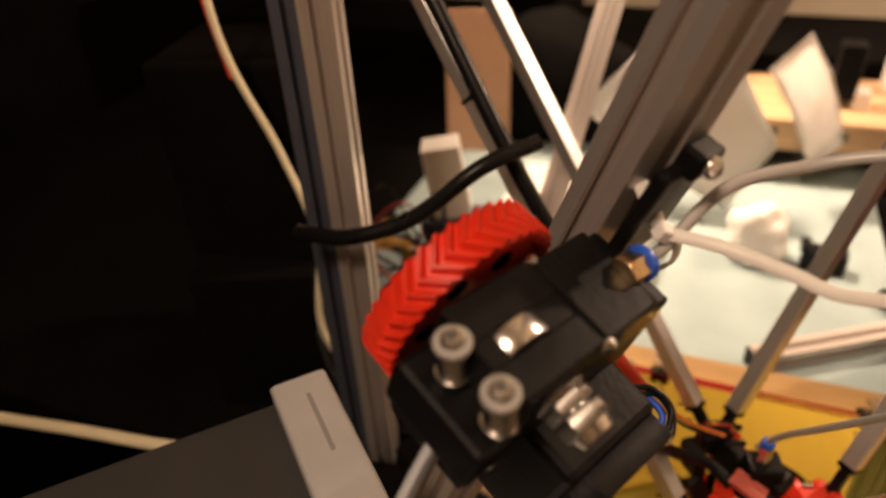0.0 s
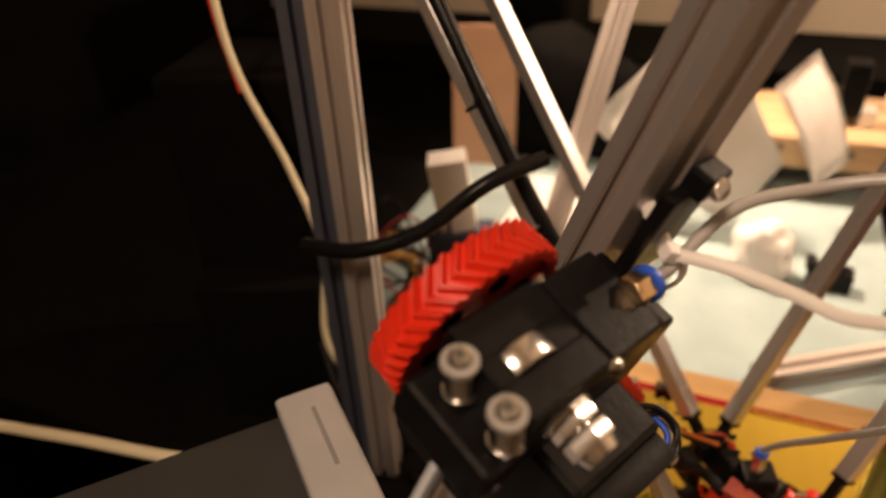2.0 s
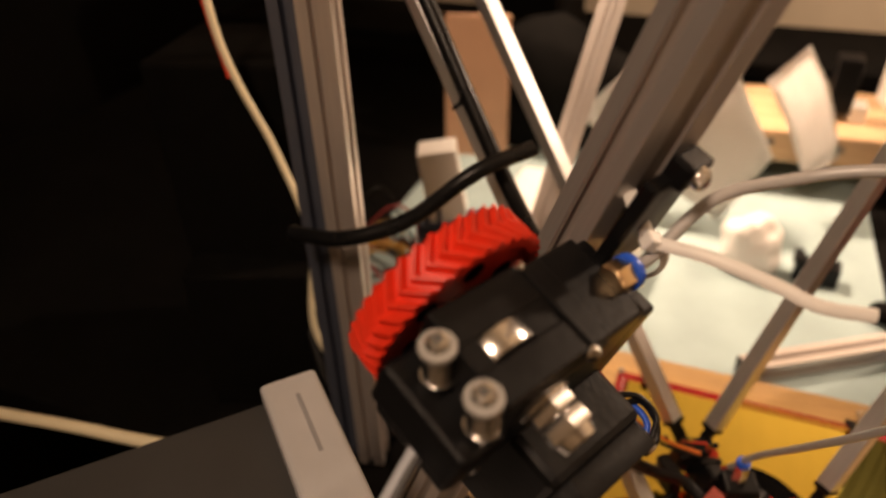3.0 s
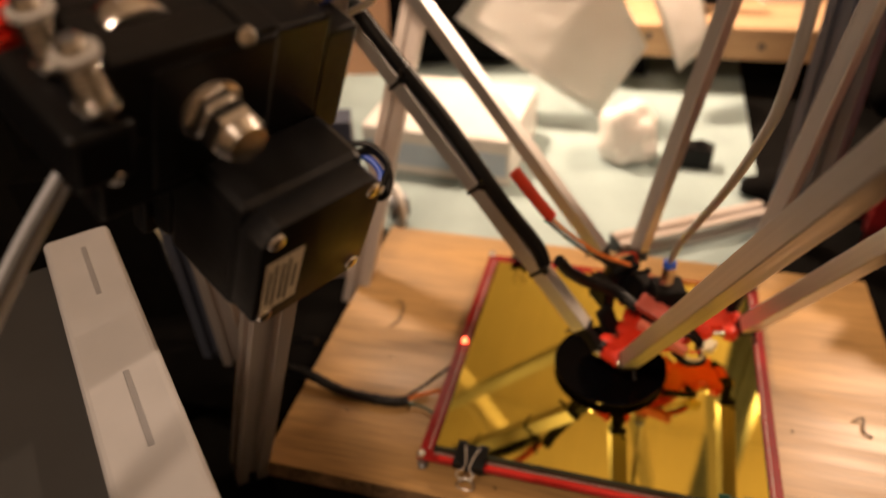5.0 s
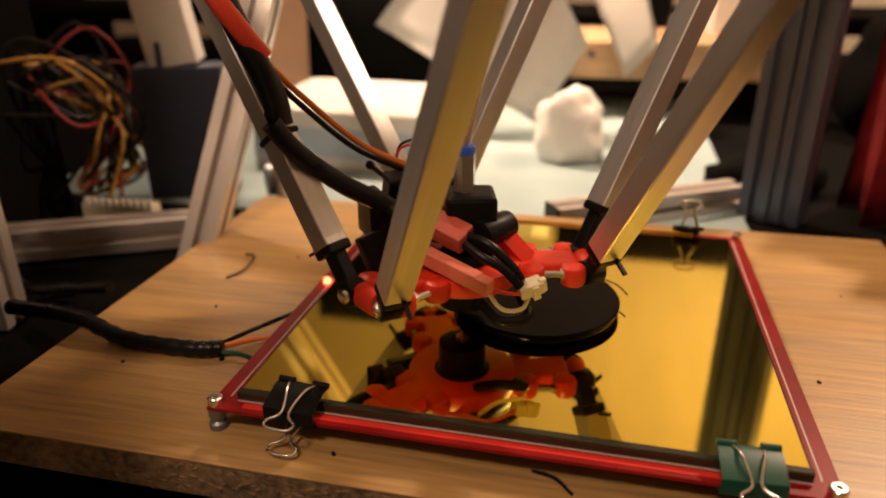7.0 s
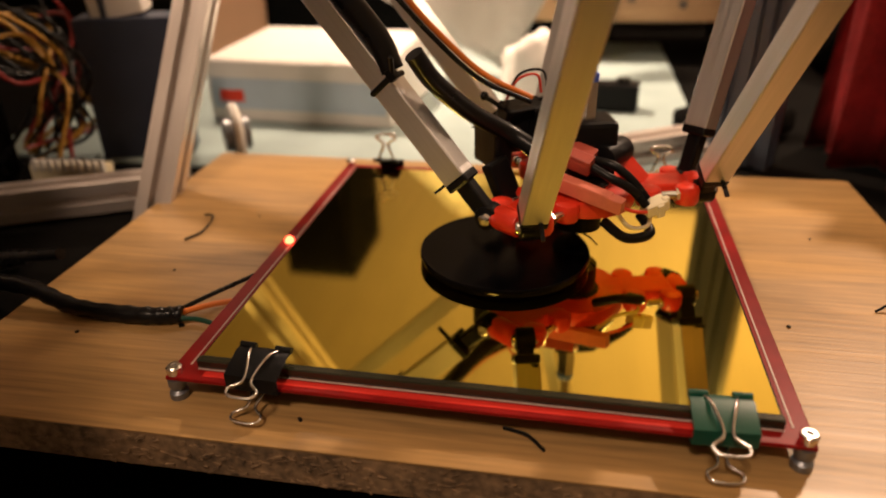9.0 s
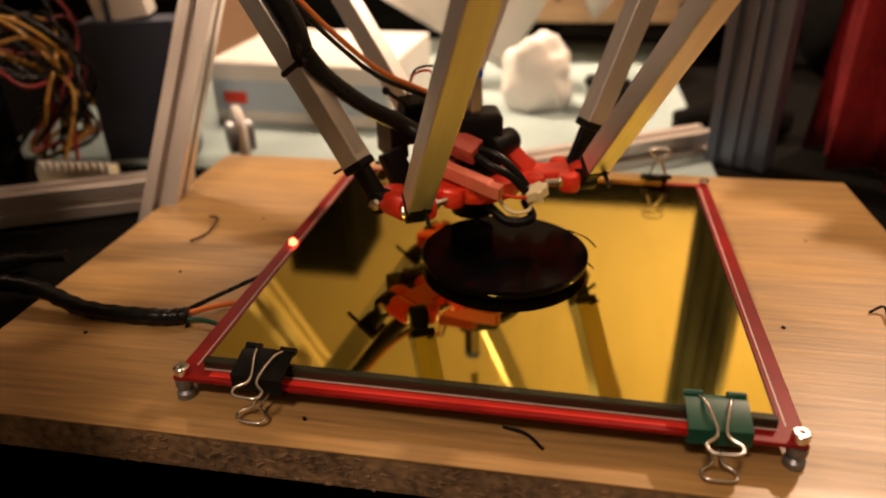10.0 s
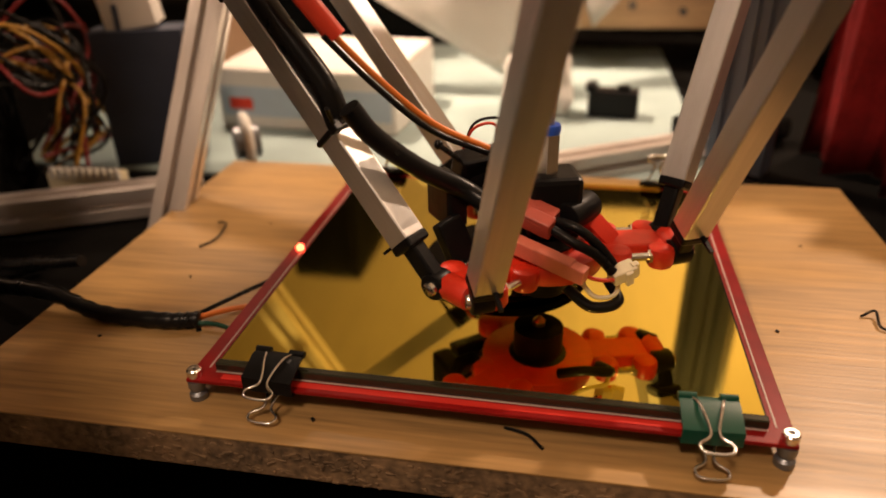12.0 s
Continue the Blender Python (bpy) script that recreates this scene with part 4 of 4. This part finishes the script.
def carton():
    t = thing("carton", "white carton with a pale blue printed band", "box", m=pose(-0.200, 0.300, BT + 0.003, 0, 0, -3))
    part("body", box((0.165, 0.13, 0.052), (0, 0.03, 0.026), 0.002), M_WHITE, t)
    part("printed_band", box((0.157, 0.0006, 0.026), (0.0, -0.0353, 0.024)), M_BLUEBOX, t, "pale blue printed band")
    part("flap", box((0.163, 0.126, 0.002), (0, 0.03, 0.054), 0.0006, (2, 0, 0)), M_WHITE, t)
    part("red_mark", box((0.022, 0.0006, 0.010), (-0.060, -0.0358, 0.022)), M_CABLE_RED, t, "small red mark")


carton()


def reel():
    t = thing("reel", "small pale plastic reel beside the brace foot", "reel", m=pose(-0.213, 0.172, BT, 0, 0, 35))
    part("flange", lathe([(0.006, -0.003), (0.0215, -0.003), (0.023, 0), (0.0215, 0.003), (0.006, 0.003)], 32, pose(0, 0, 0.0235, 0, 90, 0)), M_WHITE, t)
    part("hub", rod((-0.009, 0, 0.0235), (0.009, 0, 0.0235), 0.012, n=24), M_GREYMETAL, t)


reel()


def servo_box():
    t = thing("gadget", "small black plastic box on the teal mat", "gadget", m=pose(0.062, 0.345, BT + 0.003, 0, 0, -6))
    part("case", box((0.044, 0.022, 0.024), (0, 0, 0.012), 0.002), M_BLACK, t)
    part("lug", box((0.010, 0.022, 0.006), (-0.020, 0, 0.026), 0.001), M_BLACK, t)
    part("top_knob", rod((0.008, 0, 0.024), (0.008, 0, 0.028), 0.006, n=16), M_BLACK, t)


servo_box()


def plank():
    t = thing("plank", "pale pine plank with dark knots on blocks", "plank", m=pose(0.10, 0.62, 0.035, 0, 0, 2))
    part("board", box((0.30, 0.16, 0.042), (0, 0, 0), 0.003), M_WOOD, t)
    for x in (-0.12, 0.12):
        # the shade under the plank is put into the blocks' colour
        part("block", box((0.05, 0.12, 0.043), (x, 0.02, -0.0425), 0.002), M_DARK, t, "dark block, shade put into its colour")
    for x, z in ((-0.02, 0.004), (0.035, -0.002), (-0.10, 0.006)):
        part("knot", rod((x, -0.0803, z), (x, -0.0796, z), 0.0045, n=14), M_INK, t, "dark knot")


plank()


def motor_bracket():
    t = thing("bracket", "black bracket with two white feet on the plank", "bracket", m=pose(0.075, 0.60, 0.056))
    part("upright", box((0.028, 0.03, 0.07), (0, 0, 0.045), 0.002), M_BLACK, t)
    for x in (-0.022, 0.022):
        part("foot", box((0.020, 0.030, 0.022), (x, 0, 0.011), 0.002), M_WHITE, t, "white plastic foot")


motor_bracket()


def dark_shelf():
    t = thing("back_shelf", "dark shelf with black bags behind the bench", "shelf")
    part("board", box((1.5, 0.22, 0.022), (-0.25, 0.86, 0.055), 0.002), M_DARK, t)
    for x in (-0.95, 0.45):
        part("bracket", box((0.02, 0.2, 0.087), (x, 0.86, 0.0005), 0.001), M_DARK, t)


dark_shelf()


def bag(at, size, label, seed, material=M_DARK):
    bm = bmesh.new()
    bmesh.ops.create_icosphere(bm, subdivisions=3, radius=1.0)
    for v in bm.verts:
        k = 1 + 0.25 * noise.noise(v.co * 1.7 + Vector((seed, 0, 0)))
        v.co = Vector((v.co.x * size[0] * k, v.co.y * size[1] * k, max(v.co.z, -0.8) * size[2] * k + size[2] * 0.8))
    t = thing("bag", label, "bag", "bags behind the bench", pose(*at))
    part("bag_body", smooth(bm, 50), material, t)


def cabinet(at, size, label):
    t = thing("cabinet", label, "cabinet", "", pose(*at))
    part("carcass", box(size, (0, 0, size[2] / 2), 0.004), M_DARK, t)
    part("door", box((size[0] - 0.01, 0.012, size[2] - 0.02), (0, -size[1] / 2 - 0.006, size[2] / 2), 0.002), M_DARK, t)


cabinet((-0.350, 0.72, BT), (0.11, 0.16, 0.44), "tall black cabinet standing behind the carton")


def upper_shelf():
    t = thing("upper_shelf", "dark shelf board fixed above the plank", "shelf")
    part("board", box((0.80, 0.17, 0.10), (0.34, 1.215, 0.42), 0.004), M_DARK, t)
    for x in (0.0, 0.6):
        part("bracket", box((0.02, 0.15, 0.08), (x, 1.22, 0.33), 0.002), M_DARK, t)


upper_shelf()
bag((-0.30, 0.60, BT), (0.15, 0.06, 0.10), "black cloth bag behind the carton", 1.0)
bag((0.31, 0.52, BT), (0.05, 0.05, 0.07), "black cloth bag by the curtain", 2.0)
bag((0.155, 0.295, BT), (0.045, 0.022, 0.016), "flat black pouch beside the base board", 4.0)
bag((0.33, 0.70, 0.12), (0.09, 0.06, 0.10), "black cloth bag by the curtain", 6.0)


def card(at, size, rot, material, label):
    t = thing("card", label, "card", "cards behind the bench", pose(*at, *rot))
    part("card_sheet", box(size, (0, 0, size[2] / 2), 0.0008), material, t)


card((-0.385, 0.52, BT), (0.09, 0.006, 0.20), (-8, 0, 12), M_PEACH, "peach card standing behind the carton")
card((-0.10, 0.66, BT), (0.09, 0.006, 0.30), (-12, 0, -8), M_PAPER, "white card leaning behind the bench")
card((0.17, 0.67, 0.056), (0.07, 0.05, 0.11), (0, 0, 14), M_WHITE, "white block on the plank")
card((-0.292, 0.185, BT), (0.065, 0.03, 0.104), (0, 0, 20), M_NAVY, "navy blue metal block behind the power supply")
card((-0.296, 0.190, 0.072), (0.036, 0.03, 0.075), (0, -8, 20), M_WHITE, "white carton on the metal block")


def curtain():
    t = thing("curtain", "dark red cloth curtain hanging in folds", "curtain")
    bm = bmesh.new()
    a, b = Vector((0.203, 0.268, 0)), Vector((0.40, -0.02, 0))
    n = Vector((0.29, 0.20, 0)).normalized()
    cols, rows = 90, 6
    grid = []
    for i in range(cols + 1):
        u = i / cols
        line = []
        for j in range(rows + 1):
            v = j / rows
            fold = 0.014 * math.sin(u * 44 + 0.6 * math.sin(v * 3)) + 0.008 * math.sin(u * 97 + v)
            p = a.lerp(b, u) + n * fold * (1 - 0.3 * v)
            line.append(bm.verts.new((p.x, p.y, -0.0315 + 0.205 * v)))
        grid.append(line)
    for i in range(cols):
        for j in range(rows):
            bm.faces.new((grid[i][j], grid[i + 1][j], grid[i + 1][j + 1], grid[i][j + 1]))
    bmesh.ops.solidify(bm, geom=bm.faces[:], thickness=0.0015)
    part("cloth", smooth(bm, 80), M_CURTAIN, t)


curtain()


# ---- movement ----
def motions():
    times = [i * 0.1 for i in range(33)] + [3.2 + i * 0.2 for i in range(1, 45)]
    walk(EFFECTOR, [(t, Matrix.Translation(head_at(t))) for t in times])
    for key, ob in RODS.items():
        walk(ob, [(t, arm_pose(key, t)) for t in times])
    walk(TUBE, [(t, tube_pose(t)) for t in times])
    turns = [i * 0.75 for i in range(17)]
    walk(GEAR, [(t, gear_pose(t)) for t in turns])
    walk(BOLT, [(t, bolt_pose(t)) for t in turns])


motions()
